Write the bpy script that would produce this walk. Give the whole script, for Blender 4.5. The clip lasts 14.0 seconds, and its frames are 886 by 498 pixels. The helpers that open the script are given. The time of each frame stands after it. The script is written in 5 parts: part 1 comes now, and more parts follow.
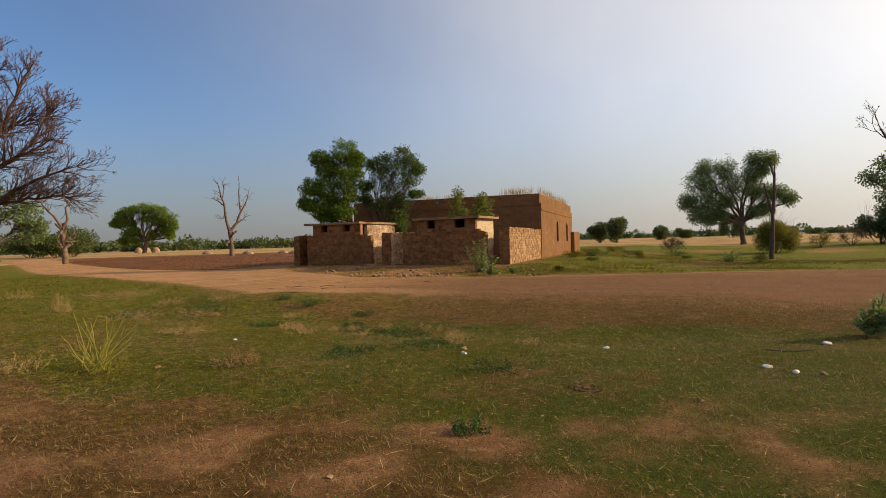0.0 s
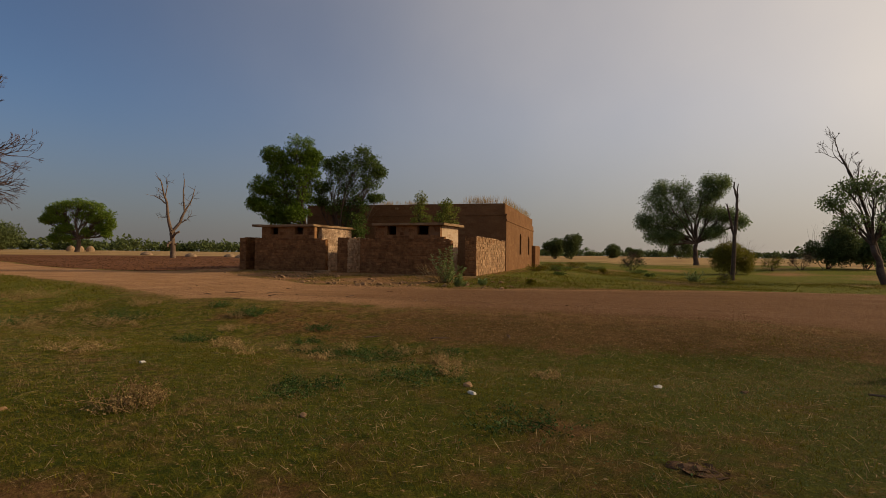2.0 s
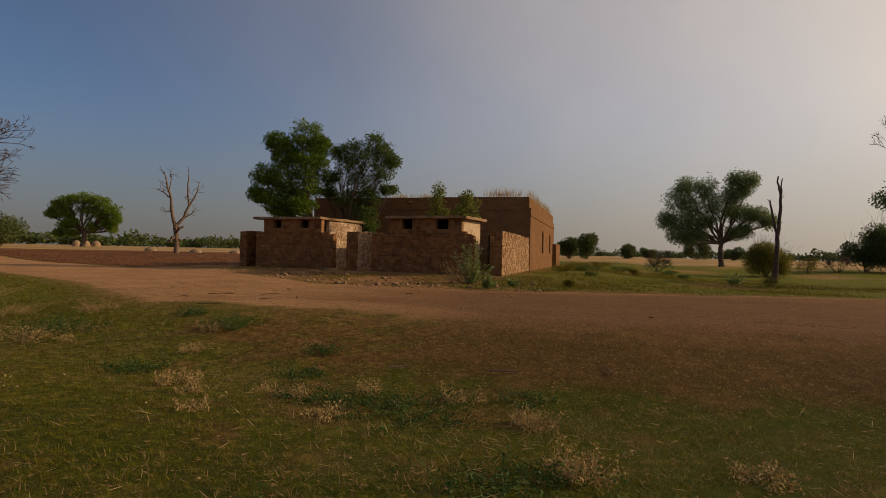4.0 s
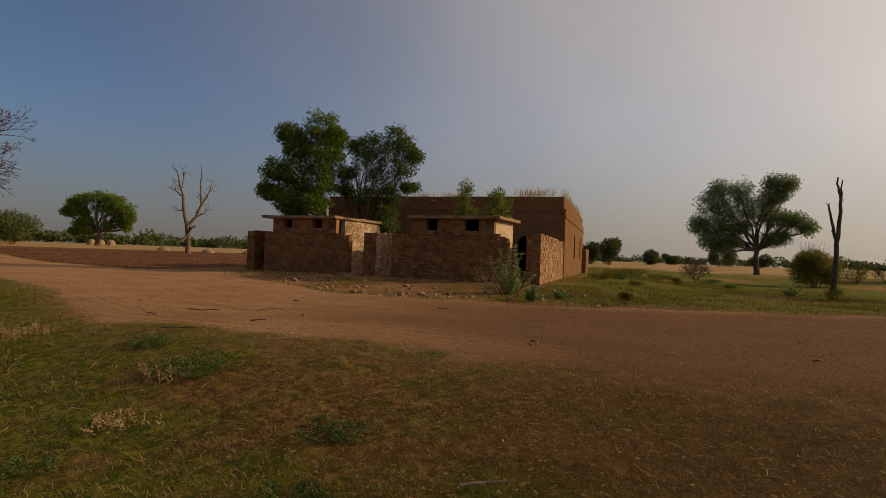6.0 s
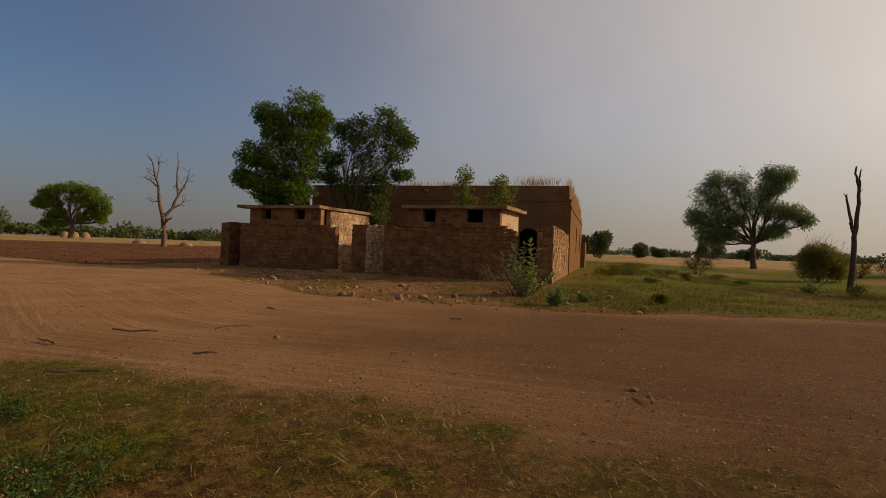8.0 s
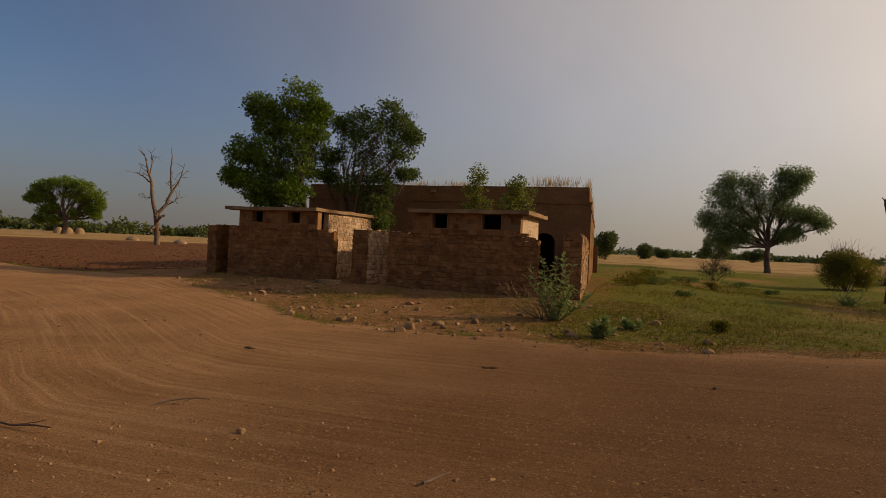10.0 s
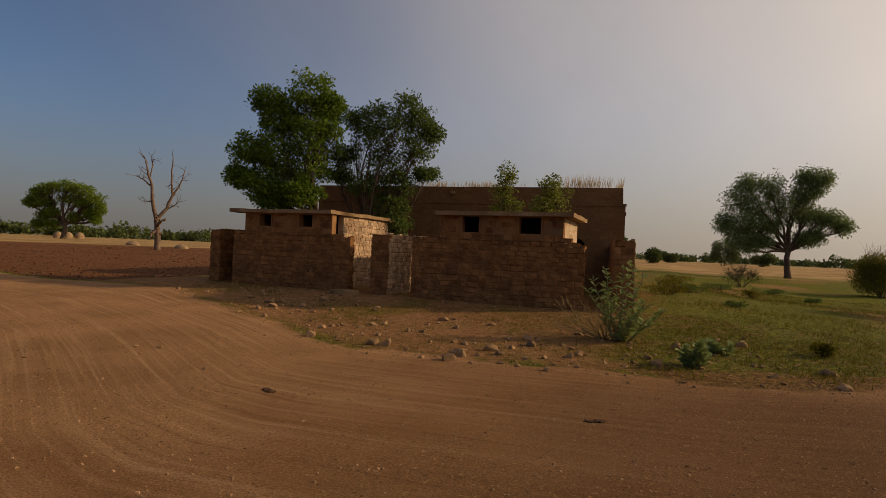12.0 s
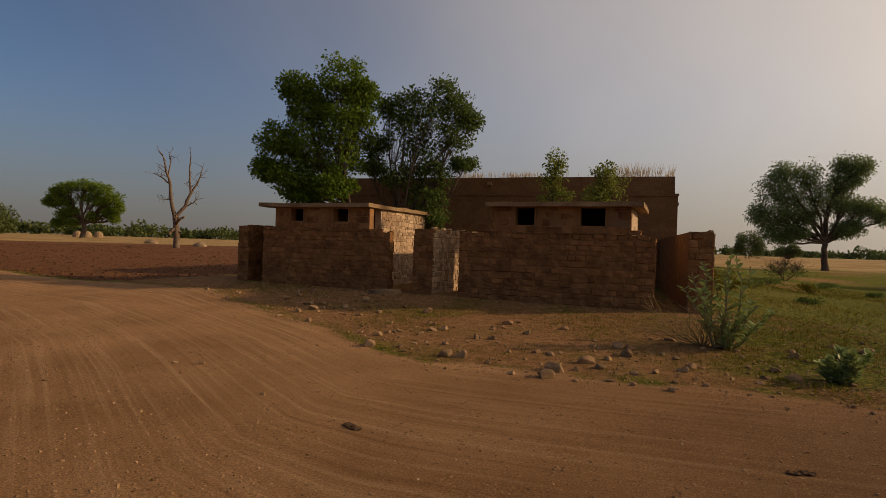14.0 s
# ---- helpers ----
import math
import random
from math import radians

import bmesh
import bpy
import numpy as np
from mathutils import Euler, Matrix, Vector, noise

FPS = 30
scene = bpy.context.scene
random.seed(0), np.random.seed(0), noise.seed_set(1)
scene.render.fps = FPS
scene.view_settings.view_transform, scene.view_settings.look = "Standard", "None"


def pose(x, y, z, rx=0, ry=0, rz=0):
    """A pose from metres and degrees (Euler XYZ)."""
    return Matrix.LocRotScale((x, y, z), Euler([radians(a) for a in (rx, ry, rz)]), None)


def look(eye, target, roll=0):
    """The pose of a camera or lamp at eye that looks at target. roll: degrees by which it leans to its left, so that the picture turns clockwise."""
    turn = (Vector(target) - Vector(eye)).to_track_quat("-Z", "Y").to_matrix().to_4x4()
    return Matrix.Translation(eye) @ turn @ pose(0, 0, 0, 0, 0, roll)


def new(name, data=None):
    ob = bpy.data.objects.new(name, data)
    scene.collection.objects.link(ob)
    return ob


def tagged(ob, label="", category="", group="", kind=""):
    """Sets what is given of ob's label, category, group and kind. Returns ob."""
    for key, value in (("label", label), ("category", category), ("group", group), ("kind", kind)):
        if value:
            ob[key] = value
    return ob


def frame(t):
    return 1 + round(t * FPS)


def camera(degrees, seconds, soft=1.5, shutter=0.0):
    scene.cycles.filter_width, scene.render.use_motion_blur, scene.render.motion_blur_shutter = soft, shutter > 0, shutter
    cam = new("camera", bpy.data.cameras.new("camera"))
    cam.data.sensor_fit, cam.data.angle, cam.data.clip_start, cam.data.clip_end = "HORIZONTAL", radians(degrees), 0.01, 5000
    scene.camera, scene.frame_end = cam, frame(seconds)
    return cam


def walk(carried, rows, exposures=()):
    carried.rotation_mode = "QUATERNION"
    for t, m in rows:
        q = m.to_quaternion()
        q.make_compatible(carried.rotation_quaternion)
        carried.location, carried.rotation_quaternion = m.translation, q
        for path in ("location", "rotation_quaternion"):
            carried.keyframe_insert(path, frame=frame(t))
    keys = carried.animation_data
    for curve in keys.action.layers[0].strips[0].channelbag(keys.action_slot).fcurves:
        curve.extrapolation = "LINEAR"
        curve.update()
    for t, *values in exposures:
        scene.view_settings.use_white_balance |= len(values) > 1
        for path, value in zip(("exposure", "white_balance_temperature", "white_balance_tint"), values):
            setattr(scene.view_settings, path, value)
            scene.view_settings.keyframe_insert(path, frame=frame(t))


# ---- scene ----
cam = camera(77.0, 14.0, soft=0.6)
PATH = [
    (0, (9.156, 0.139, 1.523), (8.308, 1.95, 1.501), -1.5),
    (0.5, (8.771, 0.557, 1.431), (7.978, 2.393, 1.427), -1.4),
    (1, (8.374, 1.041, 1.369), (7.638, 2.9, 1.374), -1.2),
    (1.5, (8.024, 1.532, 1.347), (7.318, 3.403, 1.362), -0.2),
    (2, (7.732, 1.995, 1.338), (7.042, 3.872, 1.357), 0.7),
    (4.5, (5.503, 5.525, 1.216), (4.78, 7.389, 1.23), 1.3),
    (5, (5.052, 6.172, 1.217), (4.318, 8.033, 1.233), 1.2),
    (5.5, (4.66, 6.768, 1.224), (3.928, 8.629, 1.247), 1.5),
    (6, (4.247, 7.478, 1.274), (3.484, 9.326, 1.298), 2.0),
    (6.5, (3.842, 8.14, 1.285), (3.067, 9.984, 1.309), 2.5),
    (7, (3.315, 8.723, 1.295), (2.539, 10.566, 1.305), 2.4),
    (7.5, (2.991, 9.355, 1.314), (2.228, 11.204, 1.321), 2.3),
    (8, (2.67, 9.825, 1.332), (1.959, 11.694, 1.332), 2.0),
    (10.5, (0.895, 12.488, 1.793), (0.187, 14.359, 1.783), 2.5),
    (11, (0.422, 12.889, 1.748), (-0.289, 14.758, 1.742), 2.4),
    (11.5, (0.045, 13.253, 1.722), (-0.67, 15.121, 1.721), 2.3),
    (12, (-0.309, 13.631, 1.787), (-1.02, 15.5, 1.792), 2.4),
    (12.5, (-0.767, 13.897, 1.749), (-1.496, 15.759, 1.75), 1.9),
    (13, (-1.148, 14.063, 1.735), (-1.902, 15.915, 1.729), 1.7),
    (13.5, (-1.497, 14.358, 1.77), (-2.258, 16.208, 1.759), 1.8),
    (14, (-1.882, 14.653, 1.748), (-2.637, 16.505, 1.734), 1.8),
]
EXPOSURES = [(0.0, 0.52, 6350, 3), (0.3, 0.4, 6450, 4), (0.7, 0.12, 6550, 5), (1.2, -0.15, 6650, 5), (2.0, -0.26, 6750, 6), (5.0, -0.32, 6900, 7), (14.0, -0.3, 7100, 8)]
walk(cam, [(t, look(eye, target, roll)) for t, eye, target, roll in PATH], EXPOSURES)

# ---- light ----
SUN_EL, SUN_AZ = radians(22), radians(29)      # azimuth counted from +x towards +y
world = bpy.data.worlds.new("sky_world")
scene.world = world
world.use_nodes = True
wn = world.node_tree.nodes
sky = wn.new("ShaderNodeTexSky")
sky.sky_type, sky.sun_disc = "NISHITA", False
sky.sun_elevation, sky.sun_rotation = SUN_EL, math.pi / 2 - SUN_AZ
sky.altitude, sky.air_density, sky.dust_density, sky.ozone_density = 100, 1.0, 1.6, 4.0
wn["Background"].inputs[1].default_value = 0.085
sun_dir = Vector((math.cos(SUN_EL) * math.cos(SUN_AZ), math.cos(SUN_EL) * math.sin(SUN_AZ), math.sin(SUN_EL)))
# a thin bright veil of haze round the sun, and a dusty band along the horizon
wl = world.node_tree.links
tc = wn.new("ShaderNodeTexCoord")
dot = wn.new("ShaderNodeVectorMath")
dot.operation = "DOT_PRODUCT"
dot.inputs[1].default_value = sun_dir
wl.new(tc.outputs["Generated"], dot.inputs[0])
cloud = wn.new("ShaderNodeTexNoise")
cloud.inputs["Scale"].default_value, cloud.inputs["Detail"].default_value = 2.2, 5.0
wl.new(tc.outputs["Generated"], cloud.inputs["Vector"])
wob = wn.new("ShaderNodeMath")
wob.operation, wob.inputs[1].default_value = "MULTIPLY_ADD", 0.3
wl.new(cloud.outputs["Fac"], wob.inputs[0])
wl.new(dot.outputs["Value"], wob.inputs[2])
veil = wn.new("ShaderNodeMapRange")
veil.inputs[1].default_value, veil.inputs[2].default_value = -0.42, 1.2
wl.new(wob.outputs[0], veil.inputs[0])
soft_veil = wn.new("ShaderNodeMath")
soft_veil.operation, soft_veil.inputs[1].default_value = "POWER", 2.2
wl.new(veil.outputs[0], soft_veil.inputs[0])
mix1 = wn.new("ShaderNodeMix")
mix1.data_type = "RGBA"
mix1.inputs[7].default_value = (13.0, 11.0, 9.2, 1)
tint = wn.new("ShaderNodeMix")
tint.data_type, tint.blend_type = "RGBA", "MULTIPLY"
tint.inputs[0].default_value, tint.inputs[7].default_value = 1.0, (1.0, 1.0, 1.12, 1)
wl.new(sky.outputs[0], tint.inputs[6])
wl.new(soft_veil.outputs[0], mix1.inputs[0])
wl.new(tint.outputs[2], mix1.inputs[6])
sep = wn.new("ShaderNodeSeparateXYZ")
wl.new(tc.outputs["Generated"], sep.inputs[0])
dusty = wn.new("ShaderNodeMapRange")
dusty.interpolation_type = "SMOOTHSTEP"
dusty.inputs[1].default_value, dusty.inputs[2].default_value = 0.26, -0.05
dusty.inputs[3].default_value, dusty.inputs[4].default_value = 0.0, 0.85
wl.new(sep.outputs[2], dusty.inputs[0])
band = wn.new("ShaderNodeMix")
band.data_type = "RGBA"
band.inputs[6].default_value, band.inputs[7].default_value = (2.25, 2.05, 2.1, 1), (7.8, 6.6, 5.6, 1)
wl.new(soft_veil.outputs[0], band.inputs[0])
mix2 = wn.new("ShaderNodeMix")
mix2.data_type = "RGBA"
wl.new(dusty.outputs[0], mix2.inputs[0])
wl.new(mix1.outputs[2], mix2.inputs[6])
wl.new(band.outputs[2], mix2.inputs[7])
wl.new(mix2.outputs[2], wn["Background"].inputs[0])
sun = new("sun", bpy.data.lights.new("sun", "SUN"))
sun.data.energy, sun.data.angle, sun.data.color = 3.6, radians(2.0), (1.0, 0.74, 0.47)
sun.matrix_world = look((0, 0, 60), Vector((0, 0, 60)) - sun_dir)


# ---- materials ----
def node(nt, kind, **kw):
    n = nt.nodes.new("ShaderNode" + kind)
    for k, v in kw.items():
        n.inputs[k.replace("_", " ")].default_value = v
    return n


def mixed(nt, fac, a, b):
    """A colour mix; fac, a, b are sockets or values."""
    m = nt.nodes.new("ShaderNodeMix")
    m.data_type = "RGBA"
    for sock, v in ((m.inputs[0], fac), (m.inputs[6], a), (m.inputs[7], b)):
        if isinstance(v, bpy.types.NodeSocket):
            nt.links.new(v, sock)
        else:
            sock.default_value = (*v, 1) if isinstance(v, tuple) else v
    return m.outputs[2]


def ramped(nt, value, lo, hi):
    m = nt.nodes.new("ShaderNodeMapRange")
    m.inputs[1].default_value, m.inputs[2].default_value = lo, hi
    nt.links.new(value, m.inputs[0])
    return m.outputs[0]


def noised(nt, coords, scale, detail=4.0, rough=0.55):
    n = node(nt, "TexNoise", Scale=scale, Detail=detail, Roughness=rough)
    nt.links.new(coords, n.inputs["Vector"])
    return n.outputs["Fac"]


def blank(name, rough=0.9):
    m = bpy.data.materials.new(name)
    m.use_nodes = True
    nt = m.node_tree
    b = nt.nodes["Principled BSDF"]
    b.inputs["Roughness"].default_value = rough
    b.inputs["Specular IOR Level"].default_value = 0.08
    return m, nt, b


def surface(name, dark, light, scale, fine, rough=0.9, bump=0.3, stain=None, stain_scale=0.6, vary=0.0, depth=0.01, island=False):
    """Two-scale mottled matter: a coarse mix of dark and light, fine grain, optional stains, per-object variation."""
    m, nt, b = blank(name, rough)
    geo = nt.nodes.new("ShaderNodeNewGeometry")
    pos = geo.outputs["Position"]
    coarse = ramped(nt, noised(nt, pos, scale), 0.32, 0.68)
    grain = noised(nt, pos, fine, 6.0, 0.65)
    col = mixed(nt, coarse, dark, light)
    dim = nt.nodes.new("ShaderNodeHueSaturation")
    nt.links.new(col, dim.inputs["Color"])
    total = ramped(nt, grain, 0.25, 0.75)
    scaled = nt.nodes.new("ShaderNodeMapRange")
    nt.links.new(total, scaled.inputs[0])
    scaled.inputs[3].default_value, scaled.inputs[4].default_value = 0.7, 1.3
    val = scaled.outputs[0]
    if vary:
        rnd = geo.outputs["Random Per Island"] if island else nt.nodes.new("ShaderNodeObjectInfo").outputs["Random"]
        mr = nt.nodes.new("ShaderNodeMapRange")
        nt.links.new(rnd, mr.inputs[0])
        mr.inputs[3].default_value, mr.inputs[4].default_value = 1 - vary, 1 + vary
        mul = nt.nodes.new("ShaderNodeMath")
        mul.operation = "MULTIPLY"
        nt.links.new(val, mul.inputs[0])
        nt.links.new(mr.outputs[0], mul.inputs[1])
        val = mul.outputs[0]
    nt.links.new(val, dim.inputs["Value"])
    out = dim.outputs["Color"]
    if stain:
        out = mixed(nt, ramped(nt, noised(nt, pos, stain_scale, 5.0), 0.52, 0.7), out, stain)
    nt.links.new(out, b.inputs["Base Color"])
    if bump:
        bp = node(nt, "Bump", Strength=bump, Distance=depth)
        nt.links.new(grain, bp.inputs["Height"])
        nt.links.new(bp.outputs[0], b.inputs["Normal"])
    return m


def leaf_material(name, dark, light, glow=0.35, rough=0.55, drift=1.0):
    """Leaves: colour by leaf, some light passing through."""
    m, nt, b = blank(name, rough)
    geo = nt.nodes.new("ShaderNodeNewGeometry")
    col = mixed(nt, geo.outputs["Random Per Island"], dark, light)
    big = ramped(nt, noised(nt, geo.outputs["Position"], 0.9), 0.35, 0.65)
    if drift < 1.0:
        share = nt.nodes.new("ShaderNodeMath")
        share.operation, share.inputs[1].default_value = "MULTIPLY", drift
        nt.links.new(big, share.inputs[0])
        big = share.outputs[0]
    col = mixed(nt, big, col, light)
    nt.links.new(col, b.inputs["Base Color"])
    tr = nt.nodes.new("ShaderNodeBsdfTranslucent")
    nt.links.new(col, tr.inputs[0])
    mx = nt.nodes.new("ShaderNodeMixShader")
    mx.inputs[0].default_value = glow
    nt.links.new(b.outputs[0], mx.inputs[1])
    nt.links.new(tr.outputs[0], mx.inputs[2])
    nt.links.new(mx.outputs[0], nt.nodes["Material Output"].inputs[0])
    return m


def ground_material():
    m, nt, b = blank("ground_earth", 0.95)
    geo = nt.nodes.new("ShaderNodeNewGeometry")
    pos = geo.outputs["Position"]

    def attr(name):
        a = nt.nodes.new("ShaderNodeAttribute")
        a.attribute_name = name
        return a.outputs["Fac"]

    def edge(value, width=0.18):
        add = nt.nodes.new("ShaderNodeMath")
        add.operation = "ADD"
        nt.links.new(value, add.inputs[0])
        nt.links.new(noised(nt, pos, 1.6, 8.0, 0.7), add.inputs[1])
        return ramped(nt, add.outputs[0], 1.0 - width, 1.0 + width)

    fine = noised(nt, pos, 55.0, 7.0, 0.78)
    mid = noised(nt, pos, 5.0, 6.0, 0.65)
    patch_n = nt.nodes.new("ShaderNodeMath")
    patch_n.operation = "ADD"
    nt.links.new(noised(nt, pos, 0.8, 8.0, 0.72), patch_n.inputs[0])
    nt.links.new(attr("dry"), patch_n.inputs[1])
    patch = ramped(nt, patch_n.outputs[0], 0.66, 0.84)
    # turf: green, worn to dry stalks and bare earth
    green = mixed(nt, ramped(nt, mid, 0.38, 0.62), (0.085, 0.09, 0.005), (0.20, 0.175, 0.016))
    dry = mixed(nt, ramped(nt, mid, 0.35, 0.65), (0.143, 0.073, 0.019), (0.286, 0.163, 0.049))
    clump = ramped(nt, noised(nt, pos, 9.0, 6.0, 0.8), 0.42, 0.58)
    green = mixed(nt, clump, (0.04, 0.054, 0.004), green)
    dry = mixed(nt, clump, (0.071, 0.035, 0.009), dry)
    # dimmer light on the right-hand ground, put into both turf colours
    dry = mixed(nt, attr("right_dim"), dry, (0.085, 0.05, 0.013))
    green = mixed(nt, attr("right_dim"), green, (0.05, 0.062, 0.006))
    turf = mixed(nt, patch, green, dry)
    earth = mixed(nt, ramped(nt, mid, 0.3, 0.7), (0.153, 0.073, 0.028), (0.306, 0.163, 0.076))
    col = mixed(nt, edge(attr("bare"), 0.3), turf, earth)
    road_a = mixed(nt, ramped(nt, noised(nt, pos, 0.5, 6.0), 0.35, 0.65), (0.255, 0.132, 0.059), (0.357, 0.195, 0.093))
    pebble = ramped(nt, fine, 0.62, 0.72)
    road_c = mixed(nt, pebble, road_a, (0.388, 0.233, 0.125))
    lane = nt.nodes.new("ShaderNodeCombineXYZ")
    mul = nt.nodes.new("ShaderNodeMath")
    mul.operation, mul.inputs[1].default_value = "MULTIPLY", 80.0
    nt.links.new(attr("lane"), mul.inputs[0])
    sx = nt.nodes.new("ShaderNodeSeparateXYZ")
    nt.links.new(pos, sx.inputs[0])
    slow = nt.nodes.new("ShaderNodeMath")
    slow.operation, slow.inputs[1].default_value = "MULTIPLY", 0.16
    nt.links.new(sx.outputs[0], slow.inputs[0])
    nt.links.new(mul.outputs[0], lane.inputs[0])
    nt.links.new(slow.outputs[0], lane.inputs[1])
    streak = noised(nt, lane.outputs[0], 1.0, 3.0, 0.6)
    road_c = mixed(nt, ramped(nt, streak, 0.5, 0.8), road_c, (0.44, 0.265, 0.14))
    road_c = mixed(nt, ramped(nt, streak, 0.42, 0.12), road_c, (0.14, 0.07, 0.03))
    # right part of the road: darker earth, plus dimmer light put into the colour
    road_c = mixed(nt, attr("right_dim"), road_c, (0.102, 0.048, 0.020))
    col = mixed(nt, edge(attr("road")), col, road_c)
    plough = mixed(nt, ramped(nt, mid, 0.35, 0.65), (0.088, 0.036, 0.016), (0.16, 0.07, 0.031))
    col = mixed(nt, edge(attr("plough")), col, plough)
    straw = mixed(nt, ramped(nt, noised(nt, pos, 0.12, 5.0), 0.4, 0.6), (0.23, 0.145, 0.058), (0.33, 0.215, 0.095))
    col = mixed(nt, edge(attr("straw")), col, straw)
    far = mixed(nt, ramped(nt, noised(nt, pos, 0.01, 5.0), 0.4, 0.6), (0.10, 0.12, 0.04), (0.204, 0.158, 0.068))
    col = mixed(nt, attr("far"), col, far)
    fleck = ramped(nt, noised(nt, pos, 21.0, 3.0, 0.6), 0.62, 0.7)
    col = mixed(nt, fleck, col, (0.34, 0.205, 0.085))
    speck = ramped(nt, noised(nt, pos, 17.0, 4.0, 0.7), 0.36, 0.29)
    col = mixed(nt, speck, col, (0.05, 0.026, 0.010))
    grain = nt.nodes.new("ShaderNodeHueSaturation")
    nt.links.new(col, grain.inputs["Color"])
    mr = nt.nodes.new("ShaderNodeMapRange")
    nt.links.new(fine, mr.inputs[0])
    mr.inputs[1].default_value, mr.inputs[2].default_value = 0.32, 0.68
    mr.inputs[3].default_value, mr.inputs[4].default_value = 0.5, 2.0
    nt.links.new(mr.outputs[0], grain.inputs["Value"])
    nt.links.new(grain.outputs["Color"], b.inputs["Base Color"])
    lift = nt.nodes.new("ShaderNodeMath")
    lift.operation = "MULTIPLY"
    half = nt.nodes.new("ShaderNodeMath")
    half.operation, half.inputs[1].default_value = "MULTIPLY", 0.45
    nt.links.new(streak, half.inputs[0])
    nt.links.new(half.outputs[0], lift.inputs[0])
    nt.links.new(attr("road"), lift.inputs[1])
    add0 = nt.nodes.new("ShaderNodeMath")
    add0.operation = "ADD"
    nt.links.new(fine, add0.inputs[0])
    nt.links.new(lift.outputs[0], add0.inputs[1])
    add = nt.nodes.new("ShaderNodeMath")
    add.operation = "ADD"
    nt.links.new(add0.outputs[0], add.inputs[0])
    nt.links.new(mid, add.inputs[1])
    bp = node(nt, "Bump", Strength=1.0, Distance=0.06)
    nt.links.new(add.outputs[0], bp.inputs["Height"])
    nt.links.new(bp.outputs[0], b.inputs["Normal"])
    return m


def masonry_far():
    """Coursed block wall seen from afar: courses in colour and relief."""
    m, nt, b = blank("coursed_masonry", 0.95)
    tc = nt.nodes.new("ShaderNodeTexCoord")
    sep = nt.nodes.new("ShaderNodeSeparateXYZ")
    nt.links.new(tc.outputs["Object"], sep.inputs[0])
    add = nt.nodes.new("ShaderNodeMath")
    add.operation = "ADD"
    nt.links.new(sep.outputs[0], add.inputs[0])
    nt.links.new(sep.outputs[1], add.inputs[1])
    com = nt.nodes.new("ShaderNodeCombineXYZ")
    nt.links.new(add.outputs[0], com.inputs[0])
    nt.links.new(sep.outputs[2], com.inputs[1])
    br = node(nt, "TexBrick", Scale=1.0)
    br.inputs["Mortar Size"].default_value = 0.012
    br.inputs["Brick Width"].default_value = 0.42
    br.inputs["Row Height"].default_value = 0.2
    br.inputs["Color1"].default_value = (0.18, 0.086, 0.037, 1)
    br.inputs["Color2"].default_value = (0.24, 0.126, 0.058, 1)
    br.inputs["Mortar"].default_value = (0.205, 0.108, 0.05, 1)
    nt.links.new(com.outputs[0], br.inputs["Vector"])
    geo = nt.nodes.new("ShaderNodeNewGeometry")
    st = ramped(nt, noised(nt, geo.outputs["Position"], 0.7, 6.0), 0.4, 0.7)
    col = mixed(nt, st, br.outputs["Color"], (0.165, 0.083, 0.037))
    gr = noised(nt, geo.outputs["Position"], 14.0, 6.0, 0.7)
    h = nt.nodes.new("ShaderNodeHueSaturation")
    nt.links.new(col, h.inputs["Color"])
    mr = nt.nodes.new("ShaderNodeMapRange")
    nt.links.new(gr, mr.inputs[0])
    mr.inputs[1].default_value, mr.inputs[2].default_value, mr.inputs[3].default_value, mr.inputs[4].default_value = 0.25, 0.75, 0.65, 1.3
    nt.links.new(mr.outputs[0], h.inputs["Value"])
    nt.links.new(h.outputs[0], b.inputs["Base Color"])
    bp = node(nt, "Bump", Strength=0.7, Distance=0.02)
    nt.links.new(gr, bp.inputs["Height"])
    nt.links.new(bp.outputs[0], b.inputs["Normal"])
    return m


M_GROUND = ground_material()
M_FAR_WALL = masonry_far()
M_BLOCK = surface("earth_block", (0.150, 0.066, 0.026), (0.285, 0.138, 0.056), 3.5, 26, bump=1.0, stain=(0.115, 0.052, 0.023), stain_scale=1.6, vary=0.2)
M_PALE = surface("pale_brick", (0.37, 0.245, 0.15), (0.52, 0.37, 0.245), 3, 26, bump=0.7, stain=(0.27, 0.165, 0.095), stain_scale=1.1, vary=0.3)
M_MORTAR = surface("mud_mortar", (0.165, 0.076, 0.031), (0.275, 0.140, 0.062), 4, 30, bump=0.7)
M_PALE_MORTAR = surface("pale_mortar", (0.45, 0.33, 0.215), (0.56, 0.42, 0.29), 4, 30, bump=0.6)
M_PLASTER = surface("mud_plaster", (0.205, 0.100, 0.042), (0.310, 0.160, 0.070), 1.5, 18, bump=0.4, stain=(0.194, 0.112, 0.061), stain_scale=0.9)
M_SLAB = surface("concrete_slab", (0.204, 0.126, 0.065), (0.337, 0.223, 0.125), 1.4, 22, bump=0.6, stain=(0.122, 0.074, 0.038), stain_scale=0.8)
M_TAN = surface("tan_brick", (0.25, 0.145, 0.075), (0.38, 0.24, 0.135), 3, 26, bump=0.7, stain=(0.2, 0.11, 0.06), stain_scale=1.1, vary=0.3)
M_STONE = surface("rubble_stone", (0.194, 0.112, 0.057), (0.306, 0.191, 0.103), 6, 40, bump=0.5, vary=0.3)
M_WHITE = surface("chalky_stone", (0.6, 0.55, 0.47), (0.72, 0.68, 0.6), 9, 50, bump=0.4)
M_PEBBLE = surface("gravel", (0.22, 0.12, 0.058), (0.39, 0.24, 0.125), 8, 40, bump=0.0, vary=0.4, island=True)
